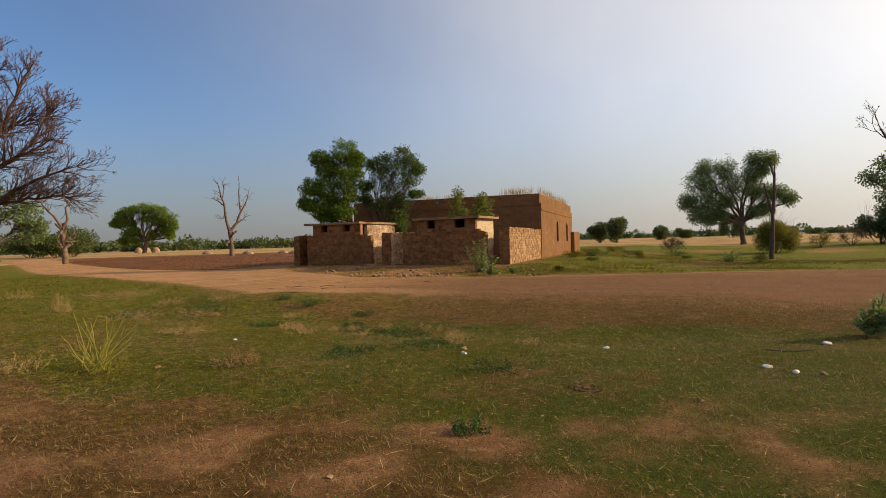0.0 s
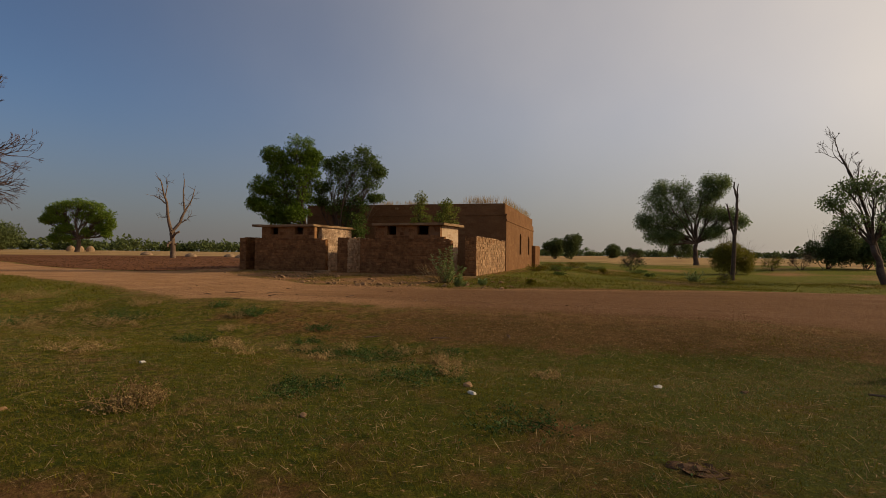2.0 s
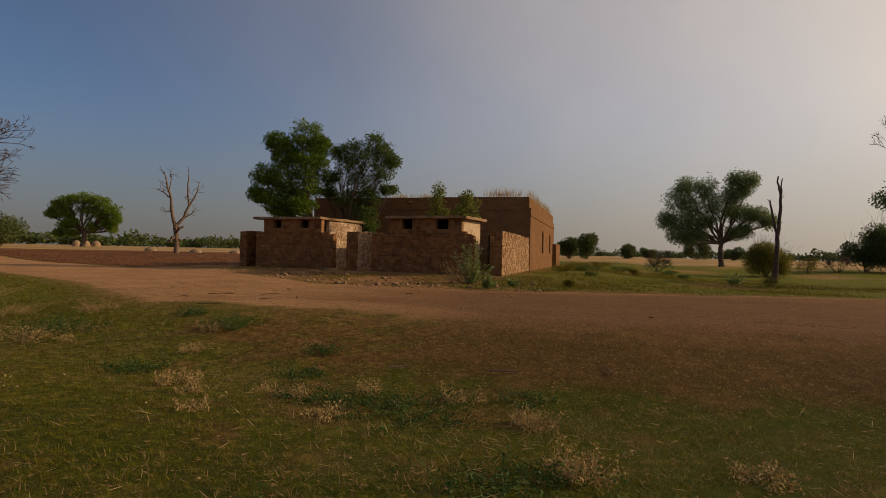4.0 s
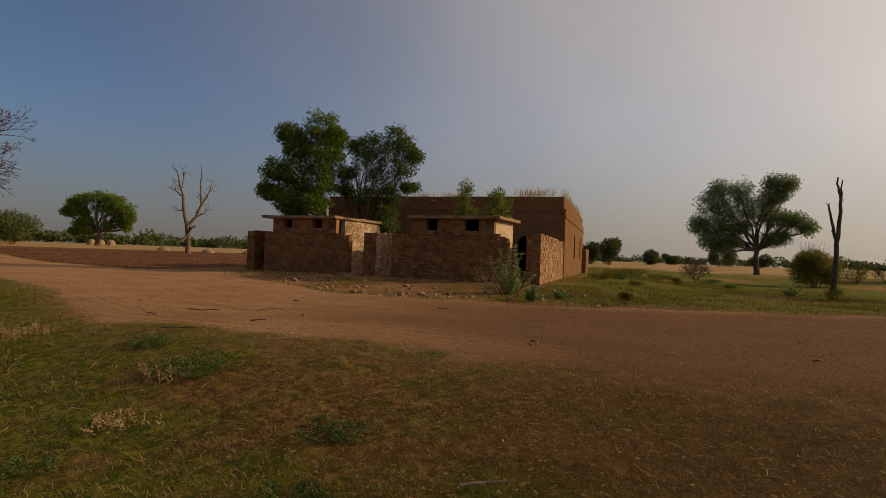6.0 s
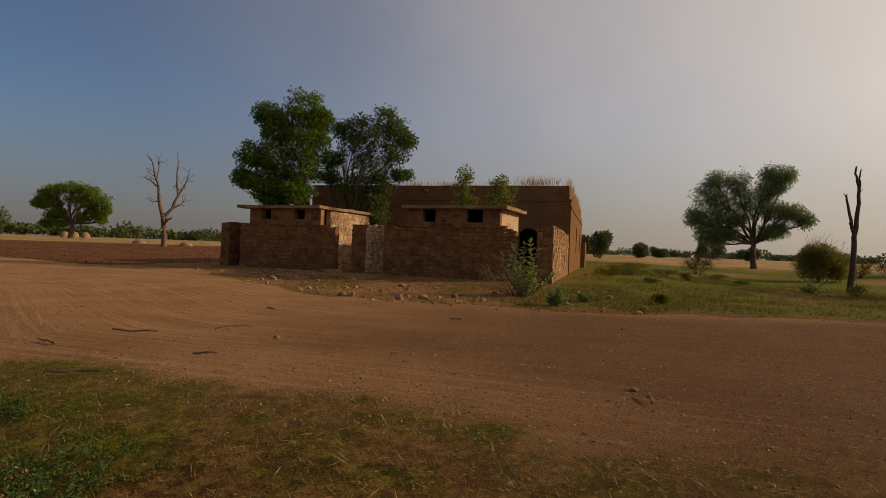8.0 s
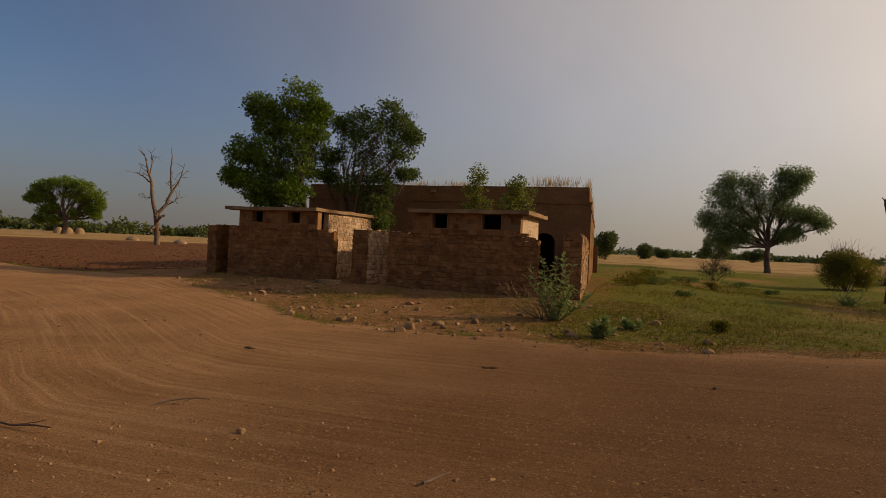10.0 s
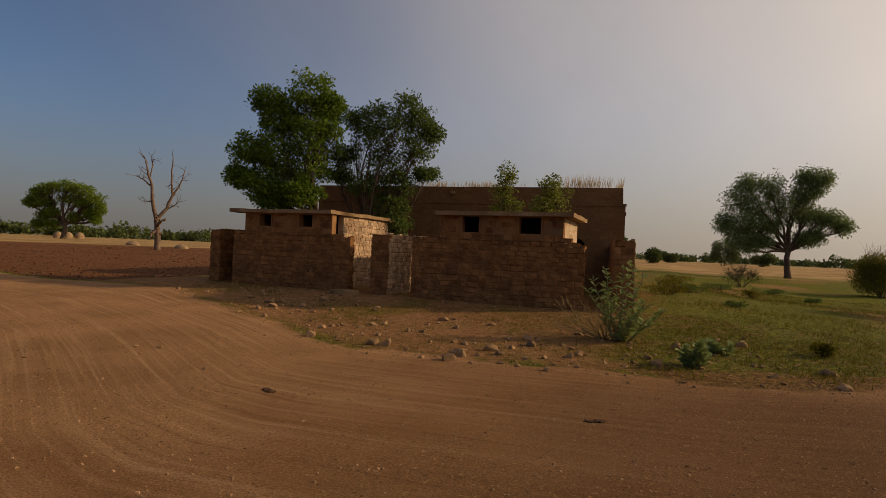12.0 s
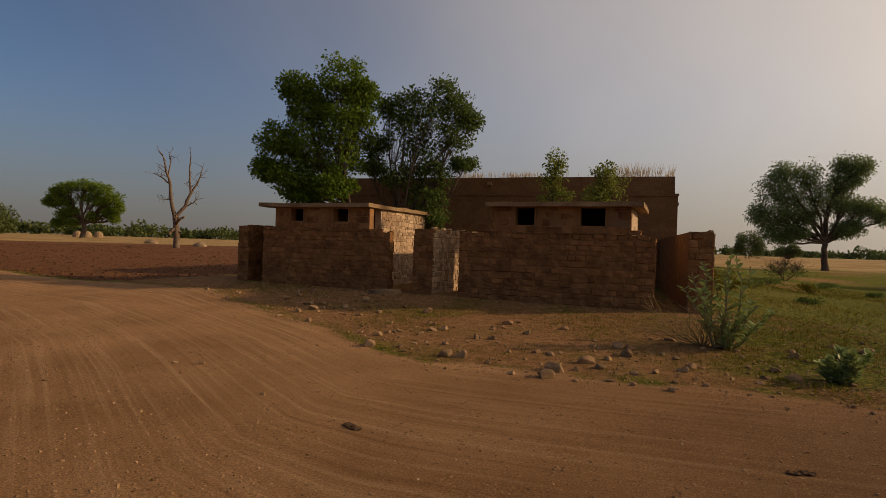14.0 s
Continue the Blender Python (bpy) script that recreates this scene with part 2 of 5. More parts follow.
M_CLOD = surface("ploughed_clod", (0.085, 0.04, 0.019), (0.15, 0.072, 0.034), 6, 30, bump=0.0, vary=0.35, island=True)
M_BARK = surface("bark", (0.07, 0.048, 0.034), (0.135, 0.097, 0.07), 3, 18, bump=0.7, depth=0.03)
M_DEADWOOD = surface("weathered_deadwood", (0.12, 0.08, 0.056), (0.22, 0.155, 0.11), 2, 14, bump=0.6, depth=0.03)
M_TWIG = surface("reddish_twig", (0.075, 0.045, 0.036), (0.13, 0.08, 0.062), 2, 14, bump=0.0)
M_LEAF = leaf_material("broad_leaf", (0.055, 0.10, 0.010), (0.14, 0.21, 0.025), 0.42)
M_LEAF2 = leaf_material("dull_leaf", (0.05, 0.085, 0.018), (0.11, 0.155, 0.035), 0.4)
M_ACACIA = leaf_material("acacia_leaf", (0.085, 0.125, 0.05), (0.18, 0.235, 0.085), 0.42)
M_UMBRELLA = leaf_material("umbrella_crown_leaf", (0.075, 0.13, 0.015), (0.17, 0.24, 0.03), 0.4)
M_SHRUB = leaf_material("milkweed_leaf", (0.13, 0.18, 0.05), (0.28, 0.33, 0.12), 0.3, 0.45)
M_BUSH = leaf_material("yellow_bush_leaf", (0.11, 0.11, 0.016), (0.23, 0.205, 0.035))
M_SAPLING = leaf_material("sapling_leaf", (0.10, 0.13, 0.02), (0.22, 0.24, 0.045))
M_GRASS = leaf_material("grass_blade", (0.045, 0.052, 0.003), (0.20, 0.165, 0.014), 0.3, 0.6, 0.35)
M_DRY = leaf_material("dry_grass", (0.30, 0.20, 0.085), (0.46, 0.33, 0.16), 0.3, 0.8)
M_FARTREE = leaf_material("far_foliage", (0.055, 0.08, 0.028), (0.11, 0.135, 0.045), 0.3, 0.7)
M_DARK = surface("soot_dark", (0.03, 0.022, 0.018), (0.05, 0.04, 0.03), 2, 10, bump=0.2)
M_HAY = surface("mud_thatch", (0.25, 0.165, 0.095), (0.36, 0.25, 0.155), 1.5, 12, bump=0.6)
M_DUNG = surface("dried_dung", (0.07, 0.04, 0.022), (0.12, 0.07, 0.04), 9, 40, bump=0.8)


# ---- mesh helpers ----
def mesh_of(name, verts, faces, material, smooth=False):
    me = bpy.data.meshes.new(name)
    me.from_pydata([tuple(v) for v in verts], [], [tuple(f) for f in faces])
    me.materials.append(material)
    if smooth:
        me.polygons.foreach_set("use_smooth", [True] * len(me.polygons))
    me.update()
    return me


def part(name, data, material, parent, label=""):
    """Links a bmesh or a mesh as ONE object under a thing or part."""
    if isinstance(data, bmesh.types.BMesh):
        me = bpy.data.meshes.new(name)
        data.to_mesh(me)
        data.free()
        me.materials.append(material)
        data = me
    ob = new(name, data)
    ob.parent = parent
    return tagged(ob, label) if label else ob


def thing(name, x, y, z, label, category, group="", kind="", turn=0.0):
    ob = new(name)
    ob.empty_display_size = 0.2
    ob.matrix_world = pose(x, y, z, 0, 0, turn)
    return tagged(ob, label, category, group, kind)


def bm_box(bm, x0, y0, z0, x1, y1, z1, bevel=0.0):
    r = bmesh.ops.create_cube(bm, size=1.0, matrix=Matrix.LocRotScale(((x0 + x1) / 2, (y0 + y1) / 2, (z0 + z1) / 2), None, (x1 - x0, y1 - y0, z1 - z0)))
    if bevel:
        es = list({e for v in r["verts"] for e in v.link_edges})
        bmesh.ops.bevel(bm, geom=es, offset=bevel, segments=1, affect="EDGES")


def box(x0, y0, z0, x1, y1, z1, bevel=0.0):
    bm = bmesh.new()
    bm_box(bm, x0, y0, z0, x1, y1, z1, bevel)
    return bm


def rough_up(bm, amount, scale, cuts=0):
    """Uneven, worn surface on a bmesh."""
    if cuts:
        bmesh.ops.subdivide_edges(bm, edges=bm.edges[:], cuts=cuts, use_grid_fill=True)
    for v in bm.verts:
        v.co += amount * Vector(noise.noise_vector(v.co * scale))
    return bm


class Cloud:
    """Collects tubes and leaves as plain vertices and faces."""

    def __init__(self):
        self.v, self.f = [], []

    def tube(self, pts, radii, n=6):
        base = len(self.v)
        for i, p in enumerate(pts):
            a = pts[max(i - 1, 0)]
            c = pts[min(i + 1, len(pts) - 1)]
            d = (Vector(c) - Vector(a)).normalized()
            s = d.orthogonal().normalized()
            t = d.cross(s)
            for k in range(n):
                w = 2 * math.pi * k / n
                self.v.append(Vector(p) + radii[i] * (math.cos(w) * s + math.sin(w) * t))
        for i in range(len(pts) - 1):
            for k in range(n):
                a, b2 = base + i * n + k, base + i * n + (k + 1) % n
                self.f.append((a, b2, b2 + n, a + n))
        self.f.append(tuple(base + (len(pts) - 1) * n + k for k in range(n)))

    def leaf(self, p, d, side, length, width):
        b = len(self.v)
        tip = p + d * length
        mid = p + d * length * 0.5
        self.v += [p, mid + side * width * 0.5, tip, mid - side * width * 0.5]
        self.f.append((b, b + 1, b + 2, b + 3))

    def mesh(self, name, material, smooth=False):
        return mesh_of(name, self.v, self.f, material, smooth)


def unit(rng):
    while True:
        v = Vector((rng.uniform(-1, 1), rng.uniform(-1, 1), rng.uniform(-1, 1)))
        if 0.05 < v.length < 1:
            return v.normalized()


def bent(rng, a, b, n=5, sag=0.12, droop=0.0):
    """A crooked line of points from a to b."""
    a, b = Vector(a), Vector(b)
    length = (b - a).length
    off = unit(rng) * length * sag
    pts = []
    for i in range(n + 1):
        t = i / n
        p = a.lerp(b, t) + off * math.sin(math.pi * t) + unit(rng) * length * 0.025 * (0 < i < n)
        p.z += droop * length * math.sin(math.pi * t)
        pts.append(p)
    return pts


def shrink(r0, r1, n):
    return [r0 + (r1 - r0) * i / n for i in range(n + 1)]


def crown_tree(name, x, y, z, label, lobes, fork, trunk_r, leaf_mat, seed, clusters=16, leaves=26, size=0.16, spread=0.45, group="", bark=None, turn=22.0, base_u=0.0, hang=0.0, narrow=0.55, bough=0.3):
    """A tree from crown lobes (u, v, w, radius_u, radius_w): limbs to every lobe, boughs to clusters, leaves round them."""
    rng = random.Random(seed)
    tree = thing(name, x, y, z, label, "tree", group, turn=turn)
    wood, fol = Cloud(), Cloud()
    fork = Vector(fork)
    pts = bent(rng, (base_u, 0, -0.25), fork, 5, 0.04)
    wood.tube(pts, [trunk_r * k for k in (1.35, 1.0, 0.9, 0.85, 0.8, 0.78)], 9)
    for (u, v, w, ru, rw) in lobes:
        c = Vector((u, v, w))
        low = c - Vector((0, 0, rw * 0.6))
        lp = bent(rng, fork, low, 5, 0.1, 0.05)
        r0 = trunk_r * 0.45
        wood.tube(lp, shrink(r0, r0 * 0.35, 5), 6)
        for _ in range(clusters):
            d = unit(rng)
            k = rng.uniform(0.3, 1.0) ** 0.5
            iu, iw = max(ru - 0.15 * spread, 0.5 * ru), max(rw - 0.15 * spread, 0.5 * rw)
            q = c + Vector((d.x * iu * k, d.y * iu * k, d.z * iw * k))
            start = lp[rng.choice((2, 3, 4, 5))]
            bp = bent(rng, start, q, 4, 0.12)
            wood.tube(bp, shrink(r0 * bough, r0 * bough * 0.2, 4), 4)
            for _ in range(leaves):
                o = unit(rng) * spread * rng.random() ** 0.5
                o.z *= 0.75 + hang * 0.7
                ld = (o.normalized() + unit(rng) * 0.9 + Vector((0, 0, -0.25 - hang))).normalized()
                sd = ld.cross(unit(rng)).normalized()
                s = size * rng.uniform(0.6, 1.35)
                fol.leaf(q + o, ld, sd, s, s * narrow)
    part("trunk", wood.mesh("trunk", bark or M_BARK, True), None, tree)
    part("crown", fol.mesh("crown", leaf_mat), None, tree)
    return tree


def bare_limbs(rng, cl, a, d, length, radius, depth, kink=0.35, split=(2, 3), upward=0.15, least=0.012):
    """Leafless limbs that fork again and again."""
    b = a + d * length
    pts = bent(rng, a, b, 4, 0.06)
    cl.tube(pts, shrink(radius, radius * 0.6, 4), 5 if radius > 0.06 else 3)
    if depth == 0:
        return
    for _ in range(rng.choice(split)):
        nd = (d + unit(rng) * kink * 2 + Vector((0, 0, upward))).normalized()
        start = pts[rng.choice((2, 3, 4))] if depth > 1 else pts[-1]
        bare_limbs(rng, cl, start, nd, length * rng.uniform(0.55, 0.85), max(radius * 0.55, least), depth - 1, kink, split, upward, least)


# ---- ground ----
NEAR_X = (-90, -60, -35, -22, -11.3, -4, 0.5, 8.5, 13, 24, 60)
NEAR_Y = (50, 36, 24.5, 20.8, 17.4, 13.3, 13.6, 13.8, 14.2, 18, 36)
FAR_X = (-90, -60, -34, -21, -15.6, -8.6, -5.3, -2.4, 0.5, 4, 8, 18, 60)
FAR_Y = (58, 42, 31, 28.4, 28.2, 24.4, 22.2, 22.45, 22.75, 24.0, 25.6, 32.5, 62)


def along(x, xs, ys):
    for i in range(1, len(xs)):
        if x <= xs[i]:
            t = min(max((x - xs[i - 1]) / (xs[i] - xs[i - 1]), 0.0), 1.0)
            return ys[i - 1] + (ys[i] - ys[i - 1]) * t
    return ys[-1]


def near_edge(x):
    return along(x, NEAR_X, NEAR_Y)


def far_edge(x):
    return along(x, FAR_X, FAR_Y)


def step(a, b, t):
    k = min(max((t - a) / (b - a), 0.0), 1.0)
    return k * k * (3 - 2 * k)


def nz(x, y, s, seed=0.0):
    return noise.noise((x * s, y * s, seed))


def land(x, y):
    """Height of the ground without its small relief."""
    r = math.hypot(x, y - 15)
    h = 0.007 * min(max(r - 45, 0), 170)
    s = y - near_edge(x)
    close = math.exp(-(max(abs(x - 2) - 6, 0) / 4) ** 2)
    h += close * (0.17 * math.exp(-((s - 0.8) / 2.0) ** 2) - 0.22 * math.exp(-((s + 3.7) / 1.7) ** 2))
    pad = step(25.5, 30, y) * step(-24, -18, x) * (1 - step(0.5, 5, x))
    h += 0.2 * pad
    h -= 0.45 * step(2, 12, x) * step(24, 40, y) * (1 - step(60, 80, y))
    return h


def zones(x, y):
    n, f = near_edge(x), far_edge(x)
    wob = 0.5 * nz(x, y, 0.35, 3) + 0.25 * nz(x, y, 1.1, 5)
    road = min(step(n - 0.7, n + 0.7, y + wob), 1 - step(f - 0.5, f + 0.5, y + wob))
    r = math.hypot(x, y - 15) + 5 * nz(x, y, 0.03, 9)
    plough = step(f + 0.0, f + 0.8, y + wob) * (1 - step(-20.5, -19, x + wob)) * (1 - step(98, 104, r + 0.05 * x))
    straw = step(66, 74, r) * (1 - plough) * (1 - road) * (1 - step(260, 300, r))
    straw = max(straw - 0.9 * (1 - step(84, 92, r)) * step(-30, 0, x) * (0.5 + nz(x, y, 0.1)), 0)
    verge = step(f - 0.2, f + 0.6, y) * (1 - step(32, 40, y)) * step(-22, -18, x) * (1 - step(-3.0, 0.5, x))
    bare = 0.2 + 0.62 * verge * (1.0 + 0.9 * nz(x, y, 0.5, 13))
    bare += 0.35 * math.exp(-((y - 0.4 + 0.1 * (x - 8)) / 1.6) ** 2) * (0.4 + 1.1 * nz(x, y, 0.55, 2))      # worn ground at the start
    bare += 0.95 * math.exp(-((y - 3.7 - 0.35 * (x - 7)) / 0.9) ** 2) * (0.16 + 1.9 * nz(x, y, 1.5, 2))
    bare += 0.22 * math.exp(-((y - n + 0.3) / 0.6) ** 2)
    bare += 0.8 * step(1, 5, x) * step(f + 2, f + 6, y) * (-0.05 + 1.3 * nz(x, y, 0.16, 7))
    far = step(260, 320, r)
    dry = 0.1 + 0.2 * step(-3.4, -2.0, y - n) * step(-4, 1, x) + 0.4 * (1 - step(2.0, 5.0, y + 0.8 * nz(x, y, 0.4, 16))) + 0.1 * step(7.5, 9.5, y) * step(-1, 4, x) + 0.2 * nz(x, y, 0.25, 15)
    dry += 0.1 * verge - 0.38 * step(-2, 3, x) * step(f + 0.3, f + 1.5, y)
    # mask towards +x for light falloff painted into the ground, and darker road earth
    right_dim = 0.75 * step(-1.5 - 4.5 * step(14, 16, y), 5 - 2.5 * step(14, 16, y), x + 0.2 * (y - 18) + 1.5 * nz(x, y, 0.2, 19))
    right_dim *= 1 - step(f - 1.5, f + 1, y)
    return road, plough, straw, min(max(bare, 0), 1), far, min(max(dry, 0), 1), right_dim


def lines(lo, hi, fine, reach, ratio):
    mid = list(np.arange(lo, hi + 1e-6, fine))
    for sign, out in ((-1, []), (1, [])):
        d, p = fine, lo if sign < 0 else hi
        while abs(p) < reach:
            d *= ratio
            p += sign * d
            out.append(p)
        mid = out[::-1] + mid if sign < 0 else mid + out
    return mid


def build_ground():
    xs, ys = lines(-30, 16, 0.18, 2600, 1.09), lines(-3, 34, 0.18, 2600, 1.09)
    verts, masks = [], []
    for y in ys:
        for x in xs:
            zn = zones(x, y)
            road, plough, straw, bare, far, dry, right_dim = zn
            f, n = far_edge(x), near_edge(x)
            k = (y - n) / max(f - n, 1)
            rut = k
            h = land(x, y)
            if abs(x) < 70 and -10 < y < 90:
                h += 0.03 * nz(x, y, 0.6, 1) * (1 - 0.8 * road) + 0.012 * nz(x, y, 2.2, 4) * (1 - 0.5 * road)
                h += plough * (0.07 * nz(x, y, 1.5, 6) + 0.05 * nz(x, y, 3.4, 8))
            verts.append((x, y, h))
            masks.append((road, plough, straw, bare, far, min(max(rut, -1), 2), dry, right_dim))
    nx = len(xs)
    faces = [(j * nx + i, j * nx + i + 1, (j + 1) * nx + i + 1, (j + 1) * nx + i) for j in range(len(ys) - 1) for i in range(nx - 1)]
    me = mesh_of("ground", verts, faces, M_GROUND, True)
    for k, name in enumerate(("road", "plough", "straw", "bare", "far", "lane", "dry", "right_dim")):
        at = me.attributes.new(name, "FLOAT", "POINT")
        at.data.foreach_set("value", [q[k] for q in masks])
    return tagged(new("ground", me), "short worn turf, dusty earth road and ploughed field", "ground", kind="structure")


build_ground()

# ---- buildings ----
PAD = 0.2


def block_meshes(material, key):
    """Six irregular worn blocks, unit size, to be scaled."""
    out = []
    for i in range(6):
        bm = box(-0.5, -0.5, -0.5, 0.5, 0.5, 0.5, 0.1)
        rng = random.Random(i * 7 + key)
        for v in bm.verts:
            v.co += Vector((rng.uniform(-0.075, 0.06), rng.uniform(-0.11, 0.11), rng.uniform(-0.12, 0.09)))
        me = bpy.data.meshes.new("block")
        bm.to_mesh(me)
        bm.free()
        me.materials.append(material)
        out.append(me)
    return out


BLOCK_SET, PALE_SET, TAN_SET = block_meshes(M_BLOCK, 1), block_meshes(M_PALE, 2), block_meshes(M_TAN, 3)


def lay(parent, name, meshes, origin, turn, length, height, course, size, skip=None, ragged=0.0, seed=1, proud=0.02, deep=0.12):
    """Courses of blocks on a face that starts at origin (parent space) and runs along the turned x axis; skip(u, w) leaves openings."""
    rng = random.Random(seed)
    rot = Matrix.Rotation(radians(turn), 4, "Z")
    w, row = 0.0, 0
    while w < height - 0.02:
        h = min(course * rng.uniform(0.72, 1.22), height - w)
        u = -rng.uniform(0.2, 0.8) * size
        while u < length:
            ln = size * rng.uniform(0.5, 1.35)
            a, b = max(u, 0), min(u + ln, length)
            u += ln
            if b - a < 0.05:
                continue
            cu, cw = (a + b) / 2, w + h / 2
            if skip and skip(cu, cw, (b - a) / 2):
                continue
            if ragged and cw > height - 0.22 and rng.random() < ragged:
                continue
            ob = new(name, rng.choice(meshes))
            ob.parent = parent
            ob.matrix_local = Matrix.Translation(origin) @ rot @ Matrix.LocRotScale((cu, deep / 2 - proud + rng.uniform(-0.014, 0.014), cw + rng.uniform(-0.012, 0.012)), Euler((rng.uniform(-0.05, 0.05), rng.uniform(-0.03, 0.03), rng.uniform(-0.035, 0.035))), (b - a - 0.012, deep, h - 0.011))
        w += h
        row += 1


def pierced(parent, name, length, height, holes, thick, place, turn, material, foot=-0.3, label=""):
    """One wall mesh of that thickness with holes (outlines of u, w) cut through it."""
    bm = bmesh.new()
    outer = [bm.verts.new((u, 0, w)) for u, w in ((0, foot), (length, foot), (length, height), (0, height))]
    edges = [bm.edges.new((outer[i], outer[(i + 1) % 4])) for i in range(4)]
    for h in holes:
        vs = [bm.verts.new((u, 0, w)) for u, w in h]
        edges += [bm.edges.new((vs[i], vs[(i + 1) % len(vs)])) for i in range(len(vs))]
    bmesh.ops.triangle_fill(bm, edges=edges, use_beauty=True)
    ext = bmesh.ops.extrude_face_region(bm, geom=bm.faces[:])
    for g in ext["geom"]:
        if isinstance(g, bmesh.types.BMVert):
            g.co.y += thick
    bmesh.ops.recalc_face_normals(bm, faces=bm.faces[:])
    ob = part(name, bm, material, parent, label)
    ob.matrix_local = Matrix.Translation(place) @ Matrix.Rotation(radians(turn), 4, "Z")
    return ob


def rect(u0, u1, w0, w1):
    return [(u0, w0), (u0, w1), (u1, w1), (u1, w0)]


def core(parent, name, x0, y0, z0, x1, y1, z1, material=None, label=""):
    nx = max(int(max(x1 - x0, y1 - y0) / 0.4), 1)
    bm = box(x0, y0, z0, x1, y1, z1)
    rough_up(bm, 0.012, 2.0, min(nx, 7))
    return part(name, bm, material or M_MORTAR, parent, label)


def slab_part(parent, x0, y0, x1, y1, z, thick, rise, label):
    """A cast roof slab with a chipped, uneven edge."""
    bm = bmesh.new()
    nx, ny = max(int((x1 - x0) / 0.16), 2), max(int((y1 - y0) / 0.2), 2)
    bmesh.ops.create_grid(bm, x_segments=nx, y_segments=ny, size=0.5)
    ext = bmesh.ops.extrude_face_region(bm, geom=bm.faces[:])
    top = [g for g in ext["geom"] if isinstance(g, bmesh.types.BMVert)]
    tops = set(top)
    for v in bm.verts:
        u, t = v.co.x + 0.5, v.co.y + 0.5
        edge = min(u, 1 - u, t, 1 - t) < 0.001
        v.co = Vector((x0 + u * (x1 - x0), y0 + t * (y1 - y0), z + rise * t + (thick if v in tops else 0)))
        k = 0.03 if edge else 0.012
        v.co += k * Vector(noise.noise_vector(v.co * 1.7)) * (1.0 if v in tops else 0.6)
    bmesh.ops.recalc_face_normals(bm, faces=bm.faces[:])
    return part("roof_slab", bm, M_SLAB, parent, label)


def privy_block():
    # the nearer, eastern block of latrines
    e = thing("latrine_block", -7.75, 30.3, PAD, "roofed brown block latrine with small high windows, half ruined", "latrine", "latrine blocks")
    # front wall: 5.5 m of blocks with a stepped, broken right end
    core(e, "front_wall", 0.02, 0.028, -0.3, 5.48, 0.36, 1.84)

    def broken(u, w, half):
        return (u > 5.2 and w > 1.83) or (u > 4.9 and w > 1.98) or (u < 0.7 and w > 2.12)
    lay(e, "block", BLOCK_SET, (0, 0.03, 0), 0, 5.52, 2.0, 0.175, 0.36, broken, 0.0, 3)
    lay(e, "block", BLOCK_SET, (5.5, 0.06, 0), 90, 0.3, 1.9, 0.2, 0.3, None, 0, 4)
    # upper wall with two openings through it
    pierced(e, "upper_wall", 3.93, 2.74, [rect(0.75, 1.31, 2.2, 2.7), rect(2.59, 3.26, 2.2, 2.7)], 0.28, (0.95, 0.06, 0), 0, M_PLASTER, 1.84, "brown plastered wall above the blocks")
    lay(e, "block", BLOCK_SET, (0.95, 0.075, 1.98), 0, 3.93, 0.74, 0.19, 0.38, lambda u, w, hf: 0.7 - hf < u < 1.36 + hf and w > 0.18 or 2.54 - hf < u < 3.31 + hf and w > 0.18, 0, 5, 0.02, 0.06)
    for u in (1.65, 2.26, 3.49, 4.21):
        part("window_jamb", rough_up(box(u, 0.025, 2.17, u + 0.05, 0.3, 2.72), 0.006, 5), M_PLASTER, e)
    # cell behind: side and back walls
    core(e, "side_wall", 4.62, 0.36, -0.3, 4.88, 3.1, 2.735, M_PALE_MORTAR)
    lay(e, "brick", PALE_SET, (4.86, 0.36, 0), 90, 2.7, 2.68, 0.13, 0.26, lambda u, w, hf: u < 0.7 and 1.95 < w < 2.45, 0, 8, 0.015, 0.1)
    core(e, "side_wall", 0.95, 0.36, -0.3, 1.2, 3.1, 2.735)
    core(e, "back_wall", 0.95, 2.9, -0.3, 4.88, 3.13, 2.735)
    core(e, "partition", 2.75, 0.36, -0.3, 2.95, 2.9, 2.60)
    slab_part(e, 0.88, -0.22, 5.2, 3.3, 2.72, 0.13, 0.02, "grey concrete roof slab with broken edges")
    # loose course left on the shoulder
    for k, (u, w) in enumerate(((4.98, 2.04), (5.2, 1.92))):
        ob = part("block", BLOCK_SET[k], None, e)
        ob.matrix_local = Matrix.LocRotScale((u, 0.17, w), Euler((0.05, 0.1 * k, 0.1)), (0.36, 0.26, 0.13))


